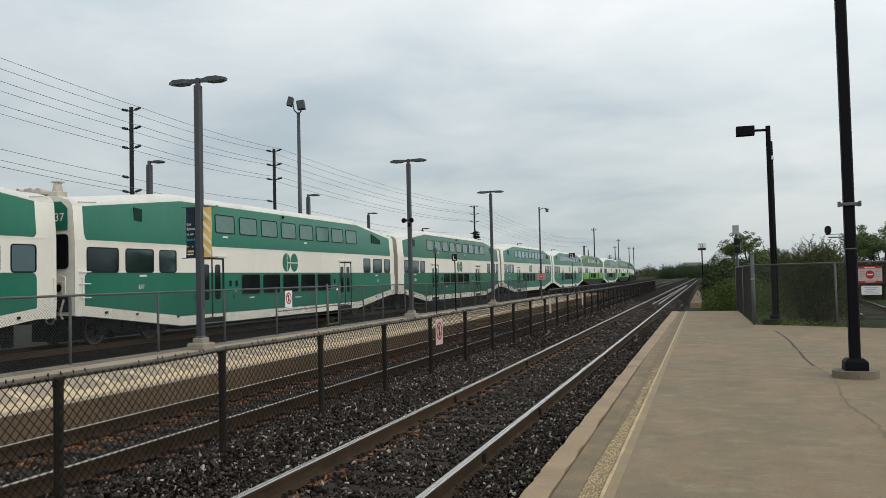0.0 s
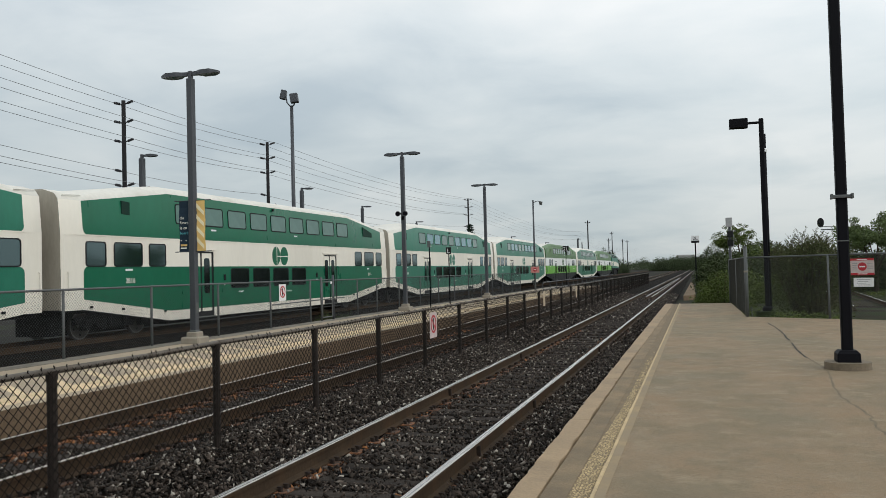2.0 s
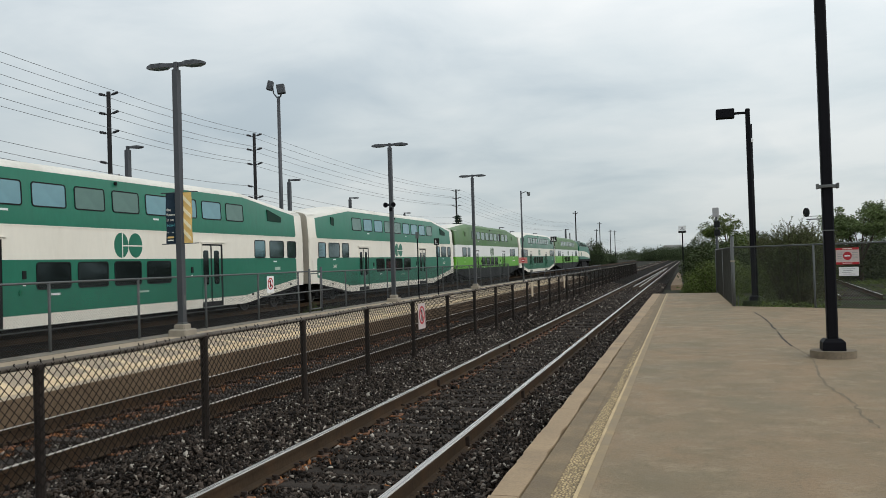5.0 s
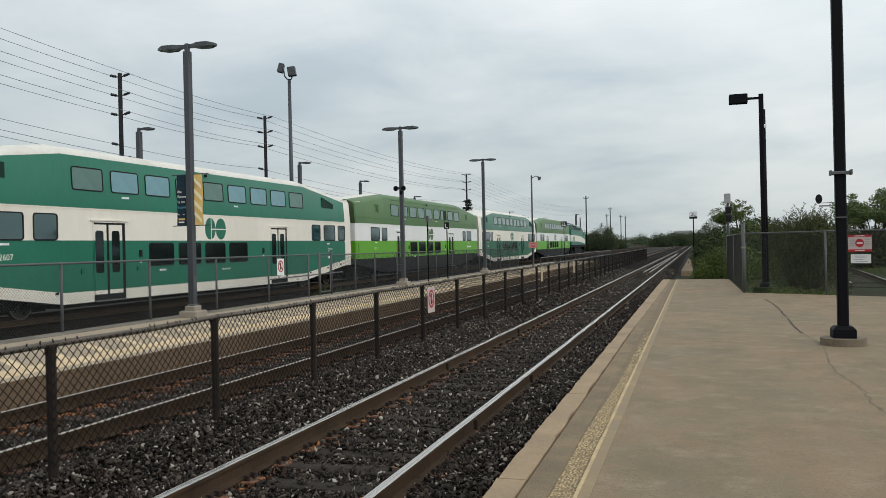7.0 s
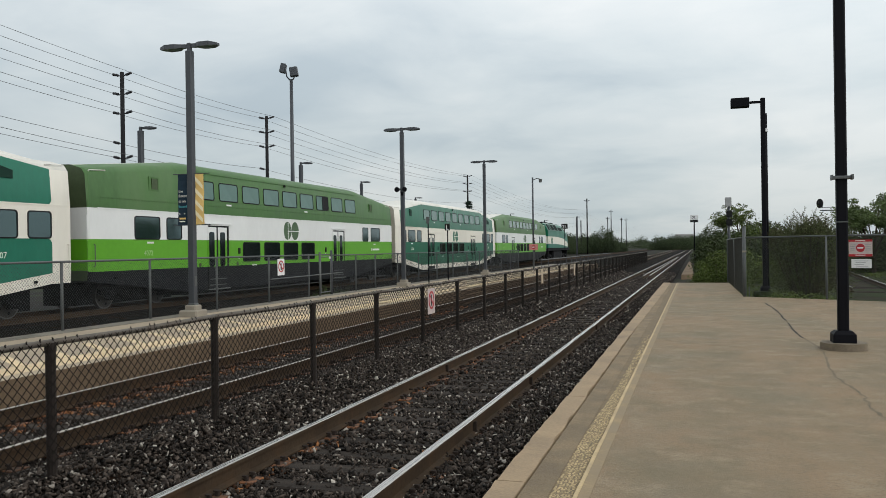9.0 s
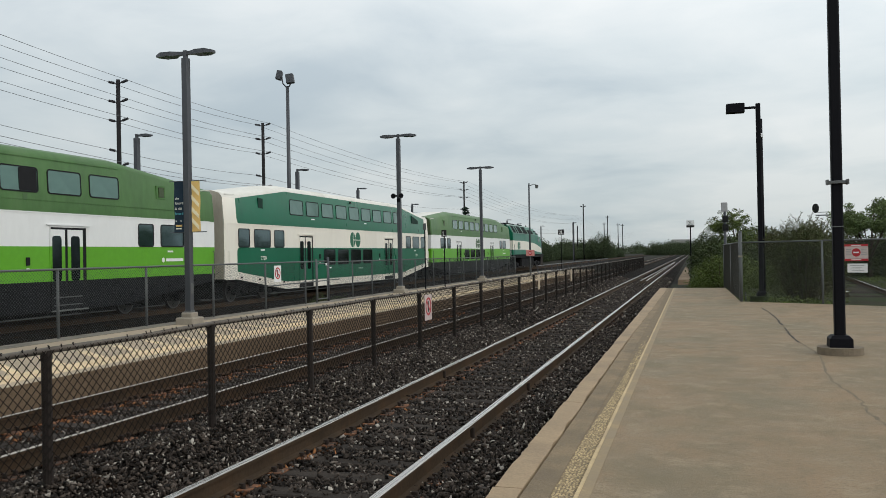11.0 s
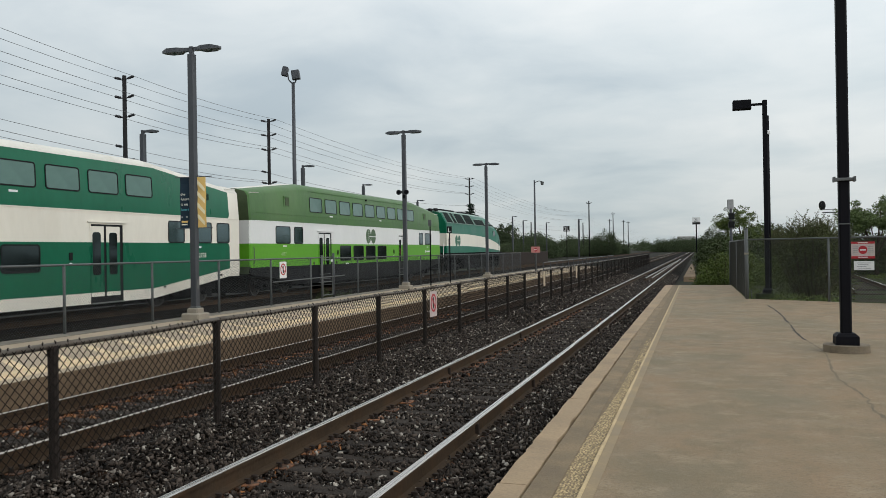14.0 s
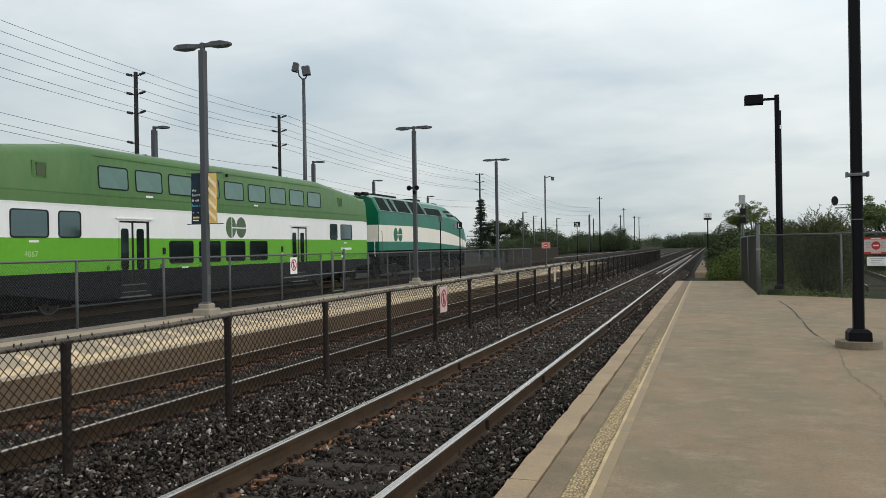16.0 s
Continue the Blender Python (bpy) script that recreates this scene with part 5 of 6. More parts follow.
    part("roof_fan", Shape().box(-0.6, 0.6, 3.0, 6.5, 4.7, 4.86, c=0.05).mesh("roof_fan", BLACK), car)
    part("exhaust", Shape().box(-0.45, 0.45, 9.6, 11.2, 4.7, 4.9, c=0.05).mesh("exhaust", BLACK), car)
    s = Shape()
    for x in (0.35, 0.75):
        s.tube((x, 1.0, 4.72), (x, 1.7, 4.74), 0.1, n=8)
    part("horn", s.mesh("horn", BLACK), car)
    logo = Shape()
    for cy in (3.95, 4.68):
        logo.plate(disc(cy, 2.5, 0.33, 0.40), "x", 1.49, 1.507)
    em = part("emblem", logo.mesh("emblem", GREEN_DARK), car, label="two round emblem discs")
    part("emblem_lines", Shape().box(1.507, 1.51, 4.1, 5.02, 2.47, 2.52).mesh("emblem_lines", CREAM), em)
    part("underframe", Shape().box(-1.42, 1.42, 1.5, 19.2, 1.25, 1.605, c=0.05).box(-1.3, 1.3, 6.5, 13.5, 0.35, 1.25, c=0.15).mesh("underframe", BLACK), car)
    part("pilot", Shape().plate([(-1.0, 0.35), (1.0, 0.35), (1.1, 1.6), (-1.1, 1.6)], "y", 19.2, 19.6).mesh("pilot", BLACK), car)
    part("coupler", Shape().box(-0.14, 0.14, 0.05, 1.55, 0.75, 1.0).mesh("coupler", BLACK), car)
    for x in (0.75, 1.25):
        part("handrail", Shape().path([(x, 1.5, 1.3), (x, 1.42, 1.36), (x, 1.42, 2.2), (x, 1.5, 2.26)], 0.02, n=5).mesh("handrail", WHITE), car)
    for y in (1.75, 17.2):
        part("handrail", Shape().path([(1.52, y, 1.3), (1.56, y, 1.4), (1.56, y, 2.6), (1.51, y, 2.65)], 0.016, n=5).mesh("handrail", GALV), car)
    part("step", Shape().box(1.2, 1.5, 1.55, 2.05, 0.5, 1.3).mesh("step", BLACK), car)
    return car


LOCO_GREEN = material("locomotive_green_paint", (0.012, 0.14, 0.09), 0.4, vary=0.1, scale=0.6, fine=6, stain=(0.035, 0.16, 0.11), stain_at=(0.5, 0.8), spec=0.35)
ROOF_GREEN = material("grey_green_roof_paint", (0.22, 0.31, 0.27), 0.5, vary=0.12, scale=0.8, fine=9)
GRILLE = material("dark_radiator_grille", (0.005, 0.014, 0.011), 0.75, vary=0.2, scale=2, fine=30, spec=0.15)


# ---- behind the near platform: fence, black lamp poles, signs ----
def make_corner_fence():
    a, b, c = Vector((1.32, 24.72, 0)), Vector((1.22, 34.6, 0)), Vector((9.2, 20.05, 0))
    fence = thing("corner_fence", "tall galvanised chain-link fence round the platform's corner", "fence")
    tall = Shape().tube((0, 0, -0.3), (0, 0, 1.97), 0.05, n=10).tube((0, 0, 1.97), (0, 0, 2.0), 0.055, n=10).mesh("corner_post", GALV, smooth=True)
    part("corner_post", tall, fence, a)
    post = Shape().tube((0, 0, -0.5), (0, 0, 1.70), 0.026, n=8).mesh("post", GALV, smooth=True)
    for p, q, n in ((a, b, 2), (a, c, 4)):
        d = q - p
        for i in range(1, n + 1):
            part("post", post, fence, p + d * i / n)
        part("top_rail", Shape().tube(p + Vector((0, 0, 1.68)), q + Vector((0, 0, 1.68)), 0.021, n=8).mesh("top_rail", GALV, smooth=True), fence)
        part("wire_mesh", chain_link(d.length, 0.02, 1.68, 0.072, 0.0019, WIRE_PALE), fence, p, rz=math.degrees(math.atan2(-d.x, d.y)))
    # gate hardware at the corner post
    part("clamp", Shape().box(-0.06, 0.06, -0.06, 0.06, 1.26, 1.31).mesh("clamp", PLINTH), fence, a, label="pale steel clamp")
    part("drop_bolt", Shape().tube((0.12, -0.05, -0.02), (0.12, -0.05, 0.28), 0.012, n=6).mesh("drop_bolt", GALV), fence, a)
    # signs on the slanting run
    d = (c - a).normalized()
    face = math.degrees(math.atan2(d.y, d.x))
    n = Vector((d.y, -d.x, 0))
    at = a + d * 3.17 + n * 0.05
    sg = thing("danger_sign", "red and white warning sign with a no-entry disc on the fence", "sign", (at.x, at.y, 1.35), rz=face)
    w, h = 0.575, 0.43
    part("plate", Shape().plate(rounded(-w / 2, w / 2, -h / 2, h / 2, 0.015), "y", 0, 0.006).mesh("plate", SIGN_FADED), sg)
    part("top_band", Shape().box(-w / 2, w / 2, -0.004, 0, h / 2 - 0.055, h / 2).mesh("top_band", SIGN_RED), sg)
    part("bottom_band", Shape().box(-w / 2, w / 2, -0.004, 0, -h / 2, -h / 2 + 0.06).mesh("bottom_band", SIGN_RED), sg)
    part("disc", Shape().plate(disc(0, 0.005, 0.108, 0.108, 20), "y", -0.005, 0).mesh("disc", SIGN_RED), sg)
    part("bar", Shape().box(-0.07, 0.07, -0.009, -0.005, -0.012, 0.022).mesh("bar", SIGN_WHITE), sg)
    for sx in (-1, 1):
        for k in range(4):
            part("print", Shape().box(sx * 0.185 - 0.065, sx * 0.185 + 0.065, -0.004, 0, 0.075 - 0.045 * k, 0.092 - 0.045 * k).mesh("print", SIGN_GREY), sg)
    for z in (h / 2 - 0.037, -h / 2 + 0.024):
        part("print", Shape().box(-0.12, 0.12, -0.007, -0.004, z, z + 0.018).mesh("print", SIGN_WHITE), sg)
    sg = thing("notice_sign", "small white notice plate with grey print on the fence", "sign", (at.x + d.x * 0.02, at.y + d.y * 0.02, 0.955), rz=face)
    part("plate", Shape().plate(rounded(-0.245, 0.245, -0.115, 0.115, 0.012), "y", 0, 0.006).mesh("plate", SIGN_WHITE), sg)
    for k in range(4):
        part("print", Shape().box(-0.17 + 0.03 * (k % 2), 0.16 - 0.05 * (k % 3), -0.003, 0, 0.06 - 0.045 * k, 0.073 - 0.045 * k).mesh("print", SIGN_GREY), sg)


def black_lamp(x, y, label, r=0.07, clamp=False, z0=0.0, foot=0.36, base=None):
    lamp = thing("lamp_post", label, "street lamp", (x, y, z0), group="black lamp posts")
    part("footing", Shape().tube((0, 0, -0.5), (0, 0, 0), foot + 0.01, foot, n=28).mesh("footing", base or FOOTING), lamp, label="round concrete footing")
    s = Shape()
    q = [(0.15, 0.0), (0.147, 0.12), (0.105, 0.165)]
    for (ra, za), (rb, zb) in zip(q, q[1:]):
        s.add([(sx * ra, sy * ra, za) for sx, sy in ((-1, -1), (1, -1), (1, 1), (-1, 1))] + [(sx * rb, sy * rb, zb) for sx, sy in ((-1, -1), (1, -1), (1, 1), (-1, 1))],
              [(0, 1, 5, 4), (1, 2, 6, 5), (2, 3, 7, 6), (3, 0, 4, 7), (4, 5, 6, 7)])
    part("base_cover", s.mesh("base_cover", POLE_BLACK), lamp)
    part("pole", Shape().box(-r, r, -r, r, 0.15, 6.08, c=0.02).mesh("pole", POLE_BLACK), lamp)
    part("arm", Shape().box(-0.44, -r, -0.035, 0.035, 5.92, 5.99).mesh("arm", POLE_BLACK), lamp)
    part("lamp_head", Shape().box(-0.95, -0.40, -0.2, 0.2, 5.82, 6.10, c=0.02).mesh("lamp_head", POLE_BLACK), lamp)
    if clamp:
        part("strap", Shape().box(-r - 0.055, r + 0.055, -0.11, 0.11, 2.29, 2.33, c=0.01).mesh("strap", GALV), lamp)
        for sx in (-1, 1):
            part("strap_bolt", Shape().box(sx * 0.13 - 0.012, sx * 0.13 + 0.012, -0.13, 0.0, 2.275, 2.345).mesh("strap_bolt", GALV), lamp)
        part("strap", Shape().box(-r - 0.004, r + 0.004, -r - 0.004, r + 0.004, 1.68, 1.695).mesh("strap", GALV), lamp)
    return lamp


def camera_mast(x, y, top, z0, label):
    m = thing("camera_mast", label, "mast", (x, y, z0))
    part("pole", Shape().tube((0, 0, 0), (0, 0, top - z0), 0.075, 0.06, n=10).mesh("pole", POLE_GREY, smooth=True), m)
    part("arm", Shape().path([(0, 0, top - z0 - 0.2), (0.35, 0, top - z0 - 0.08), (0.6, 0, top - z0 - 0.15)], 0.03, n=6).mesh("arm", GALV), m)
    part("dome", Shape().tube((0.6, 0, top - z0 - 0.15), (0.6, 0, top - z0 - 0.4), 0.14, 0.10, n=12).mesh("dome", GALV), m)
    return m


def post_sign(name, label, x, y, z0, z1, w, h, plate, words="", board=True):
    sg = thing(name, label, "sign", (x, y, z0), group="platform markers")
    part("post", Shape().tube((0, 0, 0), (0, 0, z1 - z0), 0.03, n=8).mesh("post", POLE_BLACK), sg)
    if board:
        part("plate", Shape().box(-w / 2, w / 2, -0.05, -0.03, z1 - z0 - h, z1 - z0, c=0.0).mesh("plate", plate), sg)
        if words:
            part("lettering", text_mesh("lettering", words, h * 0.95, SIGN_BLACK if plate is SIGN_WHITE else SIGN_WHITE), sg, (0, -0.056, z1 - z0 - h * 0.86))
    return sg


# ---- distance: masts, utility line, trees ----
def parking_lamp(x, y, top, label, heads=1):
    lamp = thing("parking_lamp", label, "street lamp", (x, y, -0.62), group="parking lamps")
    part("pole", Shape().box(-0.11, 0.11, -0.11, 0.11, 0, top + 0.5, c=0.02).mesh("pole", POLE_GREY), lamp)
    part("neck", Shape().box(-0.06, 0.06, -0.06, 0.06, top + 0.5, top + 0.68, c=0.01).mesh("neck", POLE_GREY), lamp)
    part("lamp_head", lamp_head(1).mesh("lamp_head", POLE_GREY), lamp, (0, 0, top + 0.62))
    return lamp


def flood_mast(x, y, top):
    m = thing("flood_mast", "tall grey floodlight mast with two lamps", "mast", (x, y, -0.62))
    h = top + 0.62
    part("pole", Shape().tube((0, 0, 0), (0, 0, h), 0.16, 0.11, n=12).mesh("pole", POLE_GREY, smooth=True), m)
    part("yoke", Shape().path([(-0.42, 0, h + 0.8), (-0.34, 0, h + 0.3), (-0.12, 0, h + 0.05), (0.15, 0, h + 0.05), (0.25, 0, h + 0.3)], 0.045, n=6).mesh("yoke", POLE_GREY), m)
    for dx, dz, ry, label in ((-0.6, 0.88, 14, ""), (0.2, 0.58, -8, "")):
        w = 0.19 if dx < 0 else 0.27
        f = part("floodlight", Shape().box(-w, w, -0.25, 0.3, -0.3, 0.3, c=0.05).mesh("floodlight", POLE_GREY), m)
        f.matrix_basis = pose(dx, 0, h + dz, 0, ry, 20)
    return m


def utility_pole(x, y, top, arms, label, r=0.2, reach=1.15):
    p = thing("utility_pole", label, "utility pole", (x, y, -0.62), group="utility poles")
    h = top + 0.62
    part("pole", Shape().tube((0, 0, 0), (0, 0, h), r * 1.25, r, n=10).mesh("pole", TIMBER, smooth=True), p)
    for dz, both in arms:
        for sx in ((-1, 1) if both else (-1,)):
            s = Shape()
            a, b = Vector((sx * r, 0, h - dz - 0.12)), Vector((sx * reach, 0, h - dz + 0.12))
            s.tube(a, b, 0.06, n=6)
            for k in range(4):
                c = a + (b - a) * (0.35 + 0.18 * k)
                s.tube(c - (b - a) * 0.04, c + (b - a) * 0.04, 0.14, n=8)
            part("insulator", s.mesh("insulator", INSULATOR), p)
    return p


ARMS = [(0.25, True), (2.15, True), (4.1, True), (7.1, False), (8.6, True)]


def make_cables(tops):
    """Sagging conductors from pole to pole: one thing per conductor."""
    for dz, both in ARMS:
        for sx in ((-1, 1) if both else (-1,)):
            s = Shape()
            for (xa, ya, za), (xb, yb, zb) in zip(tops, tops[1:]):
                span = math.hypot(xb - xa, yb - ya)
                pts = []
                for i in range(13):
                    t = i / 12
                    pts.append((xa + (xb - xa) * t + sx * 1.15, ya + (yb - ya) * t, za + (zb - za) * t - dz + 0.12 - 4 * span * 0.012 * t * (1 - t)))
                s.path(pts, 0.022, n=4)
            thing("power_cable", "thin grey sagging overhead conductor", "cable", group="power cables", me=s.mesh("power_cable", CABLE))


def leaf_cloud(s, centre, radii, count, size, g, mi=0):
    """Small leaves scattered through an uneven ellipsoid, denser near its skin."""
    for _ in range(count):
        d = Vector((g.gauss(0, 1), g.gauss(0, 1), g.gauss(0, 1))).normalized()
        k = g.random() ** 0.4
        p = Vector(centre) + Vector((d.x * radii[0], d.y * radii[1], d.z * radii[2])) * k
        a = Vector((g.uniform(-1, 1), g.uniform(-1, 1), g.uniform(-0.5, 0.8))).normalized() * size * g.uniform(0.7, 1.4)
        b = a.cross(Vector((g.uniform(-1, 1), g.uniform(-1, 1), g.uniform(-1, 1)))).normalized() * size * 0.45 * g.uniform(0.7, 1.2)
        s.add([p - a * 0.5, p + b * 0.5, p + a * 0.5, p - b * 0.5], [(0, 1, 2, 3)], mi)


def tree_meshes(h, spread, trunk, limbs, clumps, leaves, leaf, seed, mat, open_crown=0.0, low=0.3):
    """Trunk with forking limbs, and a crown of leaf clumps at the limbs' ends."""
    g = random.Random(seed)
    t = Shape()
    fork = h * low
    t.tube((0, 0, -0.1), (g.uniform(-.1, .1), g.uniform(-.1, .1), fork), trunk, trunk * 0.75, n=8)
    ends = []
    for i in range(limbs):
        a = 2 * math.pi * (i + g.uniform(-0.3, 0.3)) / limbs
        r = spread * g.uniform(0.45, 0.95)
        z = h * g.uniform(0.55, 0.95)
        if i == 0:
            r, z = spread * 0.15, h * 0.97
        p0 = Vector((0, 0, fork * g.uniform(0.75, 1.0)))
        p1 = Vector((math.cos(a) * r * 0.45, math.sin(a) * r * 0.45, fork + (z - fork) * 0.5))
        p2 = Vector((math.cos(a) * r, math.sin(a) * r, z))
        t.tube(p0, p1, trunk * 0.5, trunk * 0.3, n=6)
        t.tube(p1, p2, trunk * 0.3, trunk * 0.08, n=5)
        ends += [p2, p1 + (p2 - p1) * 0.55]
        for _ in range(2):
            q = p1 + (p2 - p1) * g.uniform(0.2, 0.7)
            e = q + Vector((g.uniform(-1, 1), g.uniform(-1, 1), g.uniform(0.0, 0.9))) * spread * 0.32
            t.tube(q, e, trunk * 0.16, trunk * 0.05, n=4)
            ends.append(e)
    c = Shape()
    for i in range(clumps):
        e = g.choice(ends) + Vector((g.gauss(0, 1), g.gauss(0, 1), g.gauss(0, 0.7))) * spread * 0.13
        e.z = max(e.z, h * low * 0.6)
        rr = spread * g.uniform(0.12, 0.27) * (1 - open_crown * 0.45)
        leaf_cloud(c, e, (rr, rr, rr * g.uniform(0.55, 0.9)), leaves // clumps, leaf, g)
    return t.mesh("trunk", BARK), c.mesh("crown", mat)


def bush_meshes(w, d, h, clumps, leaves, leaf, seed, mat, wispy=False, flat=0.0):
    g = random.Random(seed)
    t, c = Shape(), Shape()
    for i in range(clumps):
        a, r = g.uniform(0, 2 * math.pi), math.sqrt(g.random())
        x, y = math.cos(a) * r * w / 2, math.sin(a) * r * d / 2
        top = h * (1 - 0.45 * r * r * (1 - flat)) * g.uniform(0.55 + 0.3 * flat, 1.0)
        p = Vector((x * 1.05, y * 1.05, top))
        t.tube((x * 0.35, y * 0.35, -0.1), p, 0.03, 0.01, n=4)
        rr = min(w, d) * g.uniform(0.12, 0.2)
        leaf_cloud(c, p - Vector((0, 0, rr * 0.6)), (rr, rr, rr * 1.1), leaves // clumps // 2, leaf, g)
        leaf_cloud(c, Vector((x, y, top * 0.45)), (rr * 1.2, rr * 1.2, top * 0.45), leaves // clumps // 2, leaf, g)
        if wispy:
            for _ in range(7):
                q = p + Vector((g.gauss(0, 0.3), g.gauss(0, 0.3), 0))
                e = q + Vector((g.uniform(-0.35, 0.35), g.uniform(-0.35, 0.35), g.uniform(0.15, 0.5)))
                t.tube(q, e, 0.008, 0.003, n=3)
                for k in range(14):
                    m = q + (e - q) * (k / 13)
                    leaf_cloud(c, m, (0.05, 0.05, 0.03), 2, leaf * 0.8, g)
    return t.mesh("stem", BARK), c.mesh("foliage", mat)


def plant(name, label, category, meshes, at, names, group="", rz=0.0):
    ob = thing(name, label, category, at, group=group, rz=rz)
    for nm, me in zip(names, meshes):
        tagged(part(nm, me, ob), kind="stuff" if nm in ("stem", "foliage") else "")
    return ob


def make_spruce(x, y, h, label="dark slender spruce with ragged branches"):
    g = random.Random(31)
    t = Shape().tube((0, 0, 0), (0, 0, h), 0.25, 0.04, n=8)
    c = Shape()
    z = h * 0.12
    while z < h * 0.99:
        r = ((h - z) * 0.3 + 0.25) * g.uniform(0.75, 1.15)
        for k in range(8):
            a = g.uniform(0, 2 * math.pi)
            rr = r * g.uniform(0.35, 1.25)
            e = Vector((math.cos(a) * rr, math.sin(a) * rr, z - rr * g.uniform(-0.05, 0.3)))
            t.tube((0, 0, z), e, 0.03, 0.01, n=3)
            for q in range(5):
                m = Vector((0, 0, z)) + (e - Vector((0, 0, z))) * (0.3 + 0.17 * q)
                leaf_cloud(c, m, (0.34, 0.34, 0.2), 9, 0.26, g)
        z += g.uniform(0.3, 0.55)
    plant("spruce", label, "tree", (t.mesh("trunk", BARK), c.mesh("crown", NEEDLE)), (x, y, -0.62), ("trunk", "crown"))


# ---- build the setting ----
make_ground()
make_ballast()
make_near_platform()
make_far_platform()
make_fence_two()
make_fence_one()
platform_lamp(17.39, (-1, 1), "grey square lamp post with two flat heads on a plinth", "banner")
platform_lamp(32.6, (-1, 1), "grey square lamp post with two flat lamp heads and horn loudspeakers", "speaker")
platform_lamp(46.7, (-1, 1), "grey square lamp post with two flat lamp heads")
camera_mast(-11.85, 61.7, 6.81, TOP_2, "grey steel mast carrying a dome camera")
banner_thing(-1)
banner_thing(1)
ring_sign("warning_plate", "white warning plate with a red ring on the pipe fence", 0.43, 0.50, (FENCE_1 + 0.06, 15.3, 0.46), rz=90, plate=SIGN_FADED)
ring_sign("warning_plate", "white warning plate with a red ring on the platform fence", 0.44, 0.52, (FENCE_2 + 0.07, 22.95, 0.98), rz=90)
make_corner_fence()
black_lamp(1.965, 12.6, "black square lamp post with a strap on a round concrete footing", clamp=True, z0=0.10, foot=0.30)
black_lamp(2.075, 27.5, "black square lamp post with a box lamp head behind the fence", z0=0.0, foot=0.34, base=SOIL)
m = thing("slim_mast", "slim dark grey mast with a small white camera", "mast", (2.46, 31.5, -0.62))
part("pole", Shape().tube((0, 0, 0), (0, 0, 6.8), 0.07, 0.055, n=10).mesh("pole", POLE_BLACK, smooth=True), m)
part("camera_box", Shape().box(-0.09, 0.07, -0.2, -0.04, 6.12, 6.25, c=0.02).mesh("camera_box", SIGN_WHITE), m, label="small white camera box")

# ---- tracks ----
near_track = make_track("railway_track", "ballasted track with bright-worn rails, rusty plates and dark wooden ties", TRACK_1, RAIL_1, -12, 330, 62, TIE_FROM, 26, turn=-0.2, step=TIE_STEP)
make_track("railway_track", "ballasted second track with rusty rails", TRACK_2, RAIL_2, -12, 330, 40, -3.5, 24, head=RAIL_DULL)
make_track("railway_track", "track under the train behind the platform fence", TRACK_3, RAIL_3, -60, 420, 10, 9.9, 0, head=SPIKE)

def rail_anchor(y, side):
    """A dark clip gripping the rail's foot and web."""
    tr = near_track
    part("rail_anchor", Shape().box(side - 0.022 - 0.03, side + 0.052, y - 0.02, y + 0.02, -0.165, -0.04, c=0.006).mesh("rail_anchor", SPIKE), tr)


for y, side in ((12.2, -0.754), (17.5, -0.754), (8.3, 0.754), (11.3, 0.754), (19.0, 0.754)):
    rail_anchor(y, side)

# ---- the train ----
faded = make_coach("coach", "double-deck coach in faded green and cream paint", "faded")
deep = make_coach("coach", "double-deck coach in deep green and cream paint", "deep")
cab = make_coach("cab_coach", "double-deck cab coach in faded green and cream with a driving end", "cab")
lime = make_coach("coach", "double-deck coach in lime, moss green and white paint", "lime")
order = [copy_thing(faded, pose(0, 0, 0)), cab, deep, copy_thing(faded, pose(0, 0, 0)), faded, lime, copy_thing(deep, pose(0, 0, 0)), copy_thing(lime, pose(0, 0, 0)), make_locomotive()]
for car, words in zip(order, ("", "237", "2816", "", "2607", "4072", "2758", "4067")):
    car_digits(car, words)
# upper windows that stand half open
part("open_sash", Shape().plate(rounded(6.42, 7.04, -0.31, 0.31, 0.05), "x", 0.0, 0.012).mesh("open_sash", PANE_MID), cab, (1.464, 0, 4.0), label="darker sliding half of an upper window").matrix_basis = pose(1.464, 0, 4.0, 0, -2.8, 0)
part("open_sash", Shape().plate(rounded(16.36, 16.98, -0.31, 0.31, 0.05), "x", 0.0, 0.022).mesh("open_sash", RUBBER), lime, (1.457, 0, 4.0), label="dark open half of an upper window").matrix_basis = pose(1.457, 0, 4.0, 0, -2.8, 0)
part("rain_stain", Shape().plate([(16.5, 3.14), (16.62, 3.14), (16.64, 3.6), (16.48, 3.6)], "x", 1.478, 1.484).mesh("rain_stain", OLIVE_STAIN), lime, label="dark run-off stain below the window")
wheels = []
for car in order[:-1]:
    wheels += add_bogies(car, (3.2, PITCH - 3.2))
wheels += add_bogies(order[-1], (4.2, 16.6), 1.37)

# ---- distance ----
for x, y, top in ((-23.8, 31.1, 7.1), (-24.2, 47.5, 7.1), (-26.5, 62.9, 7.1), (-29.5, 85.3, 7.1)):
    parking_lamp(x, y, top, "grey single-arm parking lamp beyond the train")
flood_mast(-26.0, 49.8, 13.0)
POLES = [(-55.0, 20.0, 23.2), (-55.0, 69.1, 19.7), (-55.0, 98.1, 19.65), (-55.0, 199.5, 19.9)]
for x, y, top in POLES:
    utility_pole(x, y, top, ARMS, "tall dark timber utility pole with post insulators")
make_cables([*POLES, (-57, 420, 20.5), (-60, 900, 22)])
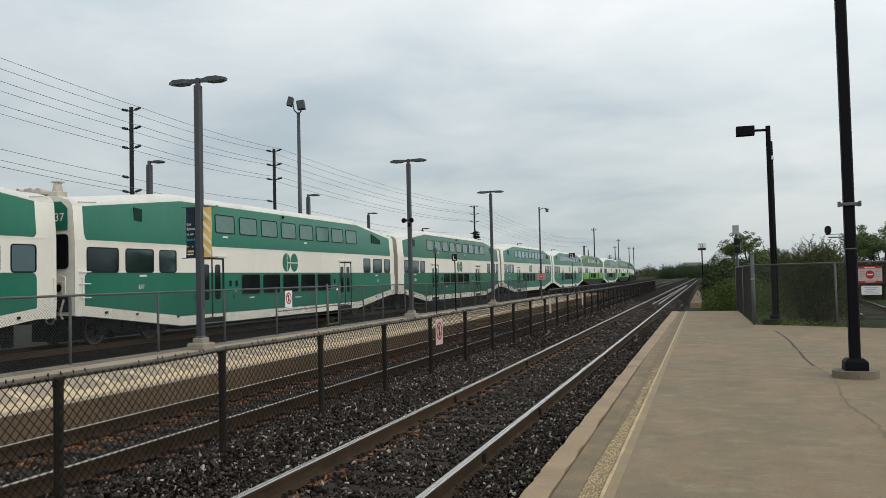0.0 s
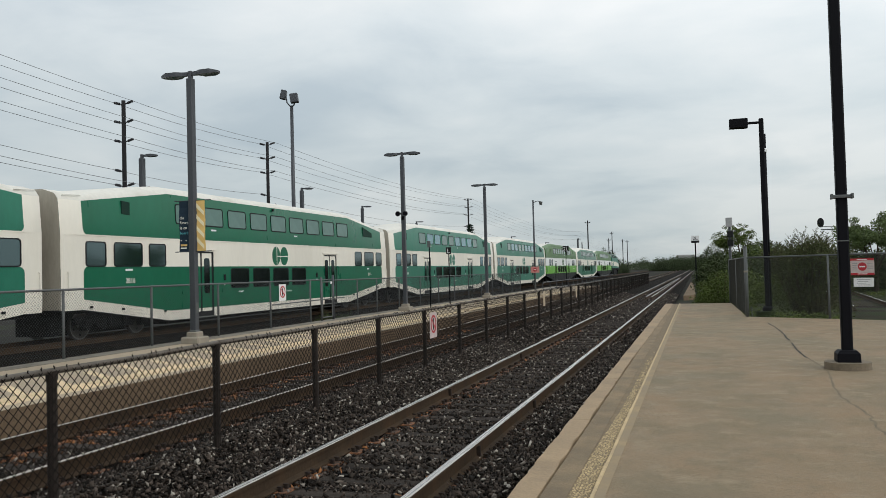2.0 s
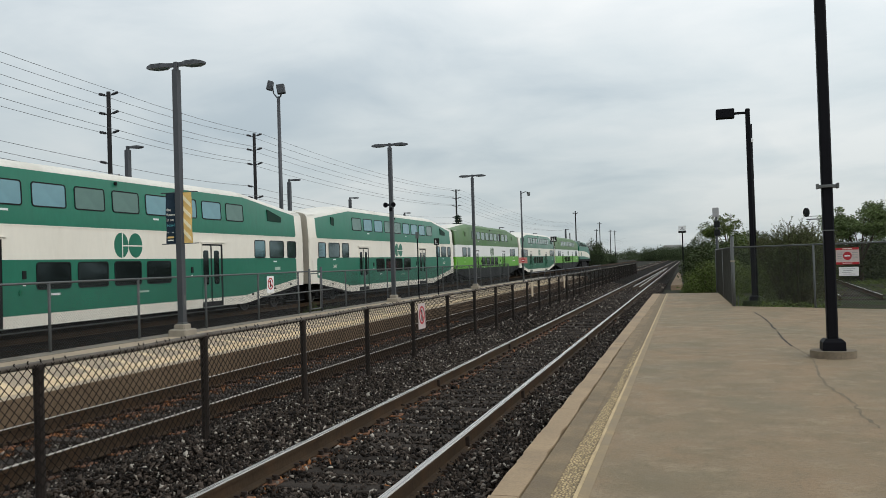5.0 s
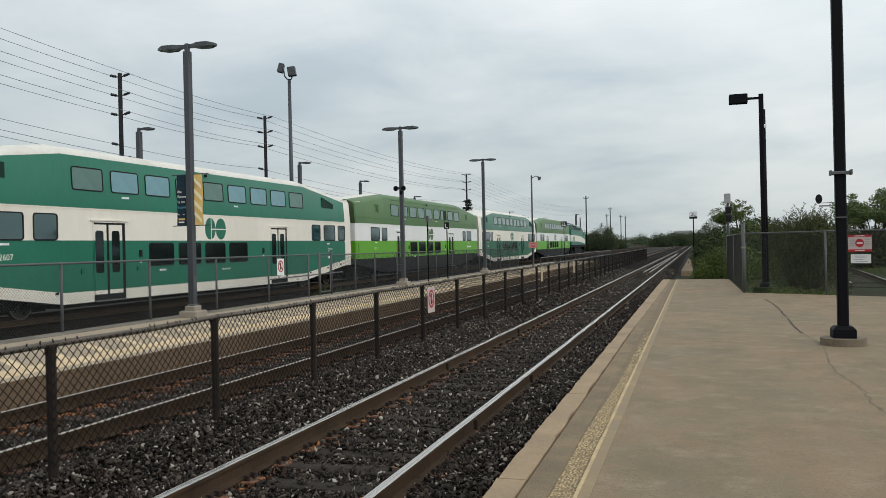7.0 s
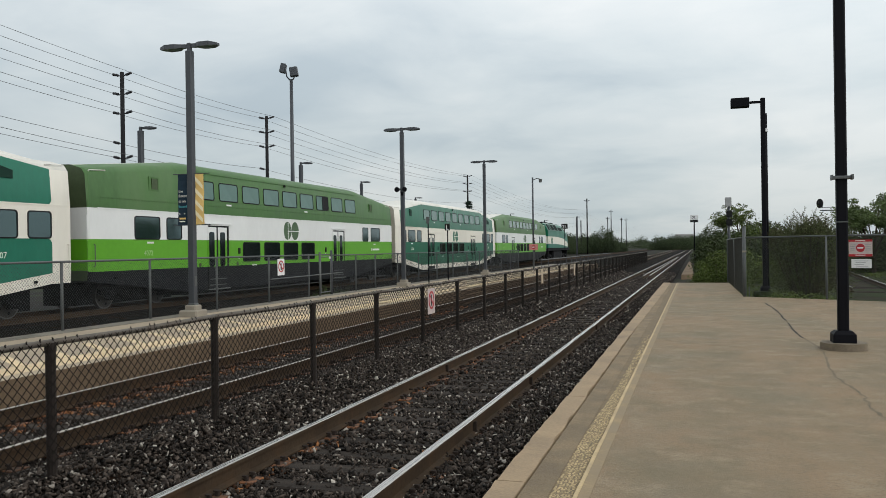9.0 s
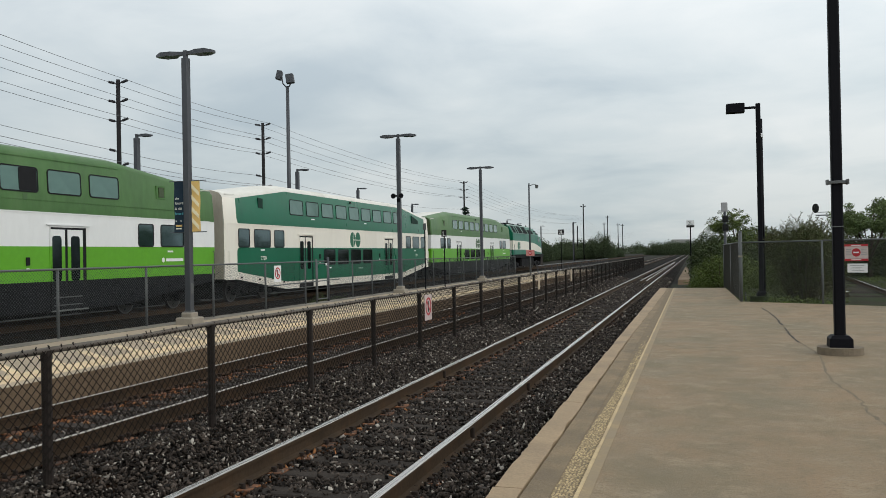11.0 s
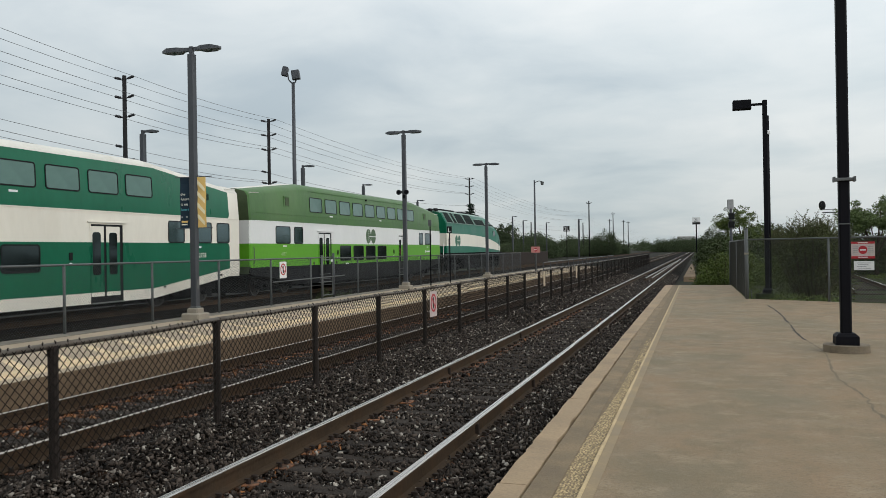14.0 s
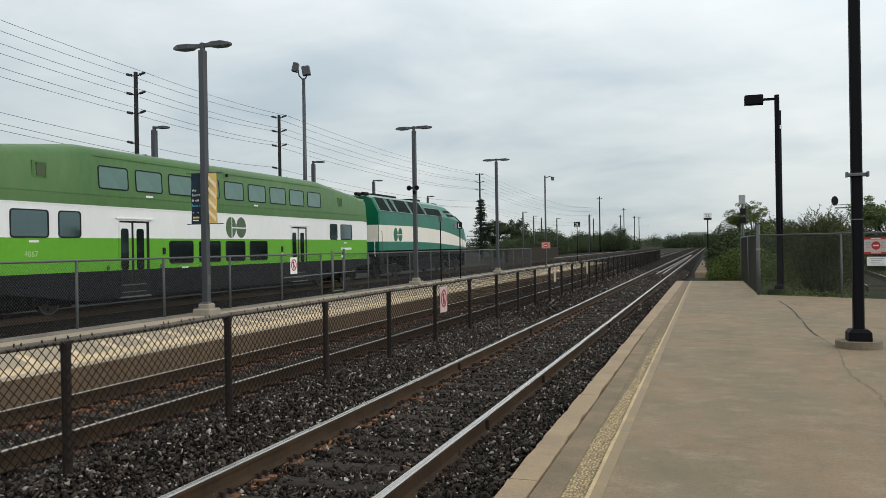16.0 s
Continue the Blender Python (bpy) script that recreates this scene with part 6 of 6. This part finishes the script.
for x, y, top in ((-28, 223, 14.4), (-31, 320, 15.3), (-31.5, 312, 12.4), (-30, 355, 13.3), (-29, 366, 13.3)):
    utility_pole(x, y, top, [(0.6, True)], "far dark utility pole", r=0.15, reach=0.75)
make_spruce(-40.0, 146.0, 11.0)

# far platform furniture
def sign_board(name, label, x, y, z0, zc, w, h):
    """A pale board with a red no-entry disc on a post."""
    sg = thing(name, label, "sign", (x, y, z0))
    part("post", Shape().tube((0, 0.05, 0), (0, 0.05, zc - z0 + h / 2), 0.035, n=8).mesh("post", GALV), sg)
    part("plate", Shape().plate(rounded(-w / 2, w / 2, zc - z0 - h / 2, zc - z0 + h / 2, 0.03), "y", 0, 0.01).mesh("plate", SIGN_PINK), sg)
    part("disc", Shape().plate(disc(0, zc - z0, h * 0.32, h * 0.32), "y", -0.006, 0).mesh("disc", SIGN_RED), sg)
    part("bar", Shape().box(-h * 0.22, h * 0.22, -0.012, -0.006, zc - z0 - h * 0.06, zc - z0 + h * 0.06).mesh("bar", SIGN_WHITE), sg)


SIGN_PINK = material("faded_red_sign", (0.5, 0.2, 0.18), 0.6)
sign_board("no_entry_sign", "faded red board with a no-entry disc on a post", -11.75, 61.2, TOP_2, 1.48, 0.66, 0.46)
post_sign("marker_sign", "black stop marker plate on a slim post", -11.85, 39.1, TOP_2, 2.72, 0.26, 0.34, SIGN_BLACK, "L")
post_sign("marker_sign", "black stop marker plate on a tall slim post", -11.85, 77.4, -0.5, 3.65, 0.58, 0.5, SIGN_BLACK, "2L")
sg = post_sign("marker_sign", "white and black stop marker plate on a dark post", -0.09, 76.0, -0.6, 4.13, 0.68, 0.44, SIGN_WHITE, "2L")
part("lower_plate", Shape().box(-0.34, 0.34, -0.05, -0.03, 4.09, 4.288).mesh("lower_plate", SIGN_BLACK), sg, label="black lower half of the plate")
part("post_sleeve", Shape().tube((0, 0, 0), (0, 0, 4.1), 0.055, n=8).mesh("post_sleeve", POLE_BLACK), sg)
post_sign("marker_sign", "small pale marker plate on a slim dark post", -11.85, 36.0, TOP_2, 2.95, 0.15, 0.3, GALV)
for y in (27.5, 35.2):
    ring_sign("warning_plate", "weathered blank tan plate on the pipe fence", 0.34, 0.5, (FENCE_1 + 0.06, y, 0.5), rz=90, plate=SIGN_TAN)
rail_s = Shape()
for y in range(58, 112, 3):
    rail_s.tube((0, y, -0.5), (0, y, 0.55), 0.03, n=6)
rail_s.tube((0, 58, 0.55), (0, 109, 0.55), 0.035, n=6).tube((0, 58, 0.05), (0, 109, 0.05), 0.03, n=6)
rl = thing("pipe_railing", "pale pipe railing beyond the platform's end", "railing", (-10.6, 0, 0))
part("pipe_frame", rail_s.mesh("pipe_frame", POLE_GREY), rl)

# extra rails inside the near track where the turnout lies
turnout = thing("turnout", "extra polished rails of a turnout inside the track", "track", (TRACK_1, 0, RAIL_1), kind="structure", rz=-0.2)
inner = rail_mesh("closure_rail", 49.5, 125)
for x, turn in ((-0.18, -0.12), (0.32, 0.05)):
    part("closure_rail", inner, turnout, (x, 0, 0), rz=turn)
concrete_wedge = Shape().plate([(-0.85, 51.5), (-0.15, 52.2), (-0.4, 92), (-0.7, 92)], "z", -0.62, -0.32)
thing("retaining_slab", "pale concrete slab beside the track", "slab", kind="structure", me=concrete_wedge.mesh("retaining_slab", SIDE_WALL))

# wayside signals on the right
sig = thing("railway_signal", "black oval railway signal on a bracket arm", "signal", (9.9, 62.0, -0.62))
part("mast", Shape().tube((0, 0, 0), (0, 0, 5.0), 0.1, 0.08, n=10).mesh("mast", GALV, smooth=True), sig)
part("arm", Shape().box(-1.6, 0.1, -0.06, 0.06, 4.32, 4.4).box(-1.6, 0.1, -0.04, 0.04, 4.55, 4.59).mesh("arm", GALV), sig)
part("target", Shape().plate(disc(-1.6, 4.85, 0.22, 0.33, 20), "y", -0.03, 0.03).mesh("target", SIGN_BLACK), sig)
part("hood", Shape().tube((-1.6, -0.3, 4.9), (-1.6, 0.0, 4.9), 0.11, n=12).mesh("hood", SIGN_BLACK), sig)
sig = thing("railway_signal", "grey signal mast with a pale box on top", "signal", (1.88, 50.6, -0.62))
part("mast", Shape().tube((0, 0, 0), (0, 0, 4.4), 0.09, 0.07, n=10).mesh("mast", POLE_GREY, smooth=True), sig)
part("relay_box", Shape().box(-0.2, 0.16, -0.12, 0.12, 4.32, 4.86, c=0.03).mesh("relay_box", SIGN_GREY), sig)
for z in (3.1, 3.6):
    part("signal_head", Shape().box(-0.14, 0.2, -0.16, 0.12, z + 0.1, z + 0.48, c=0.05).mesh("signal_head", SIGN_BLACK), sig)

# the yard track behind the corner fence
make_track("railway_track", "rusty yard track behind the fence", 3.75, -0.30, 36, 78, 62, 36.3, 0, turn=-4.7)
# uneven weedy soil between the fence and the yard track
def soil_height(x, y):
    return -0.10 - 0.40 * min(1, max(0, (y - 25 + 0.58 * (x - 1.3)) / 9.0)) + 0.07 * noise.noise((x * 0.6, y * 0.6, 2.0))


s = Shape()
xs, ys = [1.34 + 0.9 * i for i in range(24)], [20.6 + 0.9 * i for i in range(64)]
grid = [(x, y, soil_height(x, y)) for y in ys for x in xs]
keep = [(j * 24 + i, j * 24 + i + 1, j * 24 + i + 25, j * 24 + i + 24) for j in range(63) for i in range(23) if ys[j] > 25.0 - 0.595 * (xs[i] - 1.32)]
s.add(grid, keep)
thing("weedy_soil", "brown weedy soil behind the corner fence", "ground", kind="structure", me=s.mesh("weedy_soil", SOIL))
g = random.Random(77)
s = Shape()
for _ in range(2600):
    x, y = g.uniform(1.5, 15), g.uniform(24, 62)
    if y < 25.6 - 0.595 * (x - 1.32) or abs(x - 3.75 - y * 0.0822) < 1.3 or noise.noise((x * 0.35, y * 0.25, 5.0)) + g.uniform(-0.3, 0.3) < -0.05:
        continue
    h = g.uniform(0.06, 0.3)
    leaf_cloud(s, (x, y, soil_height(x, y) + h * 0.5), (0.22, 0.22, h * 0.6), 16, 0.09, g)
thing("ground_weeds", "low green and brown weeds on the soil behind the fence", "weeds", kind="stuff", me=s.mesh("ground_weeds", LEAF))

# more far lamps
for sx, sz, y in ((-0.2205, 0.0416, 135), (-0.207, 0.0363, 150), (-0.178, 0.0327, 165), (-0.1385, 0.0357, 175)):
    parking_lamp(sx * y, y, 1.5 + sz * y, "grey single-arm parking lamp far beyond the platform")
for sx, sz, y in ((-0.1378, 0.0364, 190), (-0.1331, 0.0314, 230), (-0.1971, 0.0339, 210)):
    utility_pole(sx * y, y, 1.5 + sz * y, [], "far dark utility pole", r=0.14)

# trees and bushes
weed = bush_meshes(1.2, 1.6, 0.85, 22, 2400, 0.06, 41, LEAF_DARK)
plant("weed_clump", "green weeds growing behind the platform fence", "weeds", weed, (-13.3, 28.3, -0.62), ("stem", "foliage"))
plant("weed_clump", "green weeds growing behind the platform fence", "weeds", weed, (-13.5, 30.0, -0.75), ("stem", "foliage"), rz=90)
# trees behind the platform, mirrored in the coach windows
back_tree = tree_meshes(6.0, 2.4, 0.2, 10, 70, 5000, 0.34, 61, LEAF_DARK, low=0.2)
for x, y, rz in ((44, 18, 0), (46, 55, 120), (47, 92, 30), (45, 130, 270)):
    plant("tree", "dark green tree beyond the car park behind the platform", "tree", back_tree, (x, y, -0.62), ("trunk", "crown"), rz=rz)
for x, y in ((42, 35), (40, 68), (43, 108)):
    make_spruce(x, y, 6.6, "dark spruce beyond the car park behind the platform")
back_hedge = bush_meshes(16.0, 3.0, 3.1, 60, 6000, 0.4, 62, LEAF_DARK, flat=0.35)
for k, y in enumerate(range(-30, 150, 15)):
    plant("hedge", "dark green hedge beyond the car park behind the platform", "hedge", back_hedge, (47 + (k % 3) * 2, y, -0.62 - 0.5 * (k % 2)), ("stem", "foliage"), rz=90)
bush_a = bush_meshes(2.2, 4.2, 1.85, 46, 17000, 0.09, 5, LEAF)
bush_h = bush_meshes(2.7, 3.2, 4.3, 50, 9000, 0.17, 6, LEAF_DARK)
plant("bush", "tall dark green bush beside the track", "bush", bush_h, (1.45, 84.0, -0.62), ("stem", "foliage"))
plant("bush", "light green leafy bush at the platform's end", "bush", bush_a, (1.05, 39.0, -0.62), ("stem", "foliage"))
plant("bush", "light green leafy bush beside the track", "bush", bush_a, (1.9, 43.5, -0.62), ("stem", "foliage"), rz=150)
bush_b = bush_meshes(2.5, 2.4, 2.95, 90, 25000, 0.075, 8, LEAF_OLIVE, wispy=True, flat=0.45)
plant("bush", "olive brown wispy willow bush behind the fence", "bush", bush_b, (3.85, 32.0, -0.55), ("stem", "foliage"))
bush_c = bush_meshes(5.5, 5.5, 3.2, 60, 14000, 0.2, 12, LEAF_DARK)
bush_f = bush_meshes(5.0, 5.0, 3.4, 60, 13000, 0.17, 13, LEAF)
bush_d = bush_meshes(6.5, 6.0, 4.0, 60, 14000, 0.24, 14, LEAF_DARK)
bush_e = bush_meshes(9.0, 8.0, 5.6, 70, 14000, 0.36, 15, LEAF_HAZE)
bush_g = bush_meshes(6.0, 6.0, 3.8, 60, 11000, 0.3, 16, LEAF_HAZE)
open_tree = tree_meshes(5.8, 2.1, 0.10, 13, 150, 7500, 0.15, 21, LEAF, open_crown=0.55, low=0.35)
plant("tree", "slender tree with an open airy crown", "tree", open_tree, (3.7, 75.0, -0.62), ("trunk", "crown"))
round_tree = tree_meshes(5.3, 2.6, 0.14, 10, 90, 15000, 0.15, 24, LEAF_LIGHT, open_crown=0.3, low=0.3)
plant("tree", "light green tree with a loose crown", "tree", round_tree, (10.9, 58.0, -0.62), ("trunk", "crown"))
plant("tree", "light green tree with a loose crown", "tree", round_tree, (14.2, 62.0, -0.62), ("trunk", "crown"), rz=90)
far_tree = tree_meshes(6.4, 3.4, 0.2, 10, 70, 7000, 0.32, 27, LEAF_HAZE, low=0.2)
for x, y, rz in ((3.9, 104.0, 0), (4.0, 90.0, 80), (6.6, 100.0, 140), (4.2, 128.0, 30)):
    plant("bush", "green bush along the track's edge", "bush", bush_d if y > 95 else bush_c, (x, y, -0.62), ("stem", "foliage"), rz=rz)
low_bush = bush_meshes(4.0, 4.0, 1.9, 46, 8000, 0.16, 17, LEAF)
for x, y, rz, m in ((4.5, 61.0, 20, bush_f), (5.6, 71.0, 110, bush_d), (12.0, 78.0, 40, bush_f), (15.5, 74.0, 140, bush_f), (3.4, 57.0, 90, bush_c), (5.2, 80.0, 300, bush_d), (3.0, 60.0, 15, bush_c), (2.7, 47.0, 40, low_bush),
                    (13.5, 84.0, 60, low_bush), (17.0, 88.0, 200, low_bush), (20.5, 92.0, 120, low_bush), (11.2, 66.0, 10, low_bush)):
    plant("bush", "dense green bush behind the corner fence", "bush", m, (x, y, -0.62), ("stem", "foliage"), rz=rz)
for x, y, rz in ((10.6, 60.5, 0), (13.2, 63.0, 75), (15.8, 67.0, 160), (18.5, 72.0, 230)):
    plant("bush", "dense dark green bush beyond the yard track", "bush", bush_c, (x, y, -0.62), ("stem", "foliage"), rz=rz)
dome_tree = bush_meshes(7.0, 7.0, 7.4, 80, 16000, 0.3, 19, LEAF_HAZE)
plant("tree", "light green dome-shaped tree beyond the train's track", "tree", dome_tree, (-23.4, 222.0, -0.62), ("stem", "foliage"))
for x, y, rz, m in ((-38.5, 150.0, 0, far_tree), (-34.5, 147.0, 120, far_tree)):
    plant("tree", "broad green tree beyond the train's track", "tree", m, (x, y, -0.62), ("trunk", "crown"), rz=rz)
place = random.Random(44)
for i in range(26):
    y = 135 + i * 6.5
    sx = -0.235 + 0.15 * (i / 25) + place.uniform(-0.012, 0.012)
    plant("bush", "dark green bush in the hedge beyond the train's track", "bush", place.choice((bush_g, bush_e, bush_e, bush_g)), (min(sx * y, -22.5), y, -0.62), ("stem", "foliage"), rz=place.uniform(0, 360))


SHED_PALE = material("pale_far_metal_roof", (0.27, 0.27, 0.26), 0.7, vary=0.06, scale=0.1, fine=1.0)


def make_far_woods():
    """The low line of woods that closes the horizon."""
    g = random.Random(9)
    s = Shape()
    for _ in range(620):
        y = g.uniform(420, 900)
        x = g.uniform(-0.75, 0.6) * y
        if -26 < x < 1.0 and y < 480:
            continue
        h = g.uniform(2.5, 5.5) + (y - 420) * 0.006 + (2.5 if g.random() < 0.08 else 0)
        w = g.uniform(4, 9)
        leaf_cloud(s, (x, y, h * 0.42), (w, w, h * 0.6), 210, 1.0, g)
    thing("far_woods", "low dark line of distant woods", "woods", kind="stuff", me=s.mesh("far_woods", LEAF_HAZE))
    for x, y, w, h in ((-7.0, 560, 12.0, 8.6), (-52, 760, 22, 4.6)):
        s = Shape().box(x - w / 2, x + w / 2, y, y + 20, -0.6, h, c=0.5)
        thing("far_shed", "pale low shed on the horizon", "building", group="far sheds", me=s.mesh("far_shed", SHED_PALE))


make_far_woods()
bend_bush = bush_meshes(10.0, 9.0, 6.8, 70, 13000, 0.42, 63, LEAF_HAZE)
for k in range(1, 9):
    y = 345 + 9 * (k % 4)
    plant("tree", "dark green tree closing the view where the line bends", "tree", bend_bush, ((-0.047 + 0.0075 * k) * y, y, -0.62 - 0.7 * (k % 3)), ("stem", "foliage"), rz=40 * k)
thing("low_wall", "low dark retaining wall beyond the train's track", "wall", kind="structure",
      me=Shape().box(-24.4, -24.0, 100, 136, -0.62, 1.15, c=0.05).mesh("low_wall", SPIKE))


# ---- movement ----
SLACK = {0: -0.09, 7: 0.09}  # play in the couplers


def motions():
    times = [0.5 * i for i in range(33)]
    for k, car in enumerate(order):
        walk(car, [(t, pose(TRACK_3, PITCH * (k - 1) + SLACK.get(k, 0.0) - train_shift(t), RAIL_3)) for t in times])
    rows = [(i / FPS, math.degrees((train_shift(i / FPS) - train_shift(0)) / 0.42)) for i in range(481)]
    for w in wheels:
        x, y, z = w.matrix_basis.translation
        walk(w, [(t, pose(x, y, z, a)) for t, a in rows])


stones("ballast_stones", "loose dark crushed stones with pale flecks", 150000, (-8.2, -1.3, 4.4, 21.0), 0.0172, 1)
stones("ballast_stones_far", "loose dark crushed stones further along the track", 44000, (-8.2, -1.3, 21.0, 60.0), 0.024, 2)
for seed, (x, w) in enumerate(((TRACK_2 - 0.56, 0.13), (TRACK_2 + 0.5, 0.15), (TRACK_1 - 0.6, 0.09), (TRACK_1 + 0.62, 0.08))):
    stones("rusty_stones", "rust-stained ballast stones beside a rail", (11000, 1600, 1000, 900)[seed], (x - 0.4, x + 0.4, 4.0, 26.0), 0.02, 11 + seed, mat=STONE_RUST, spread=(x, w))
make_pebbles()
motions()
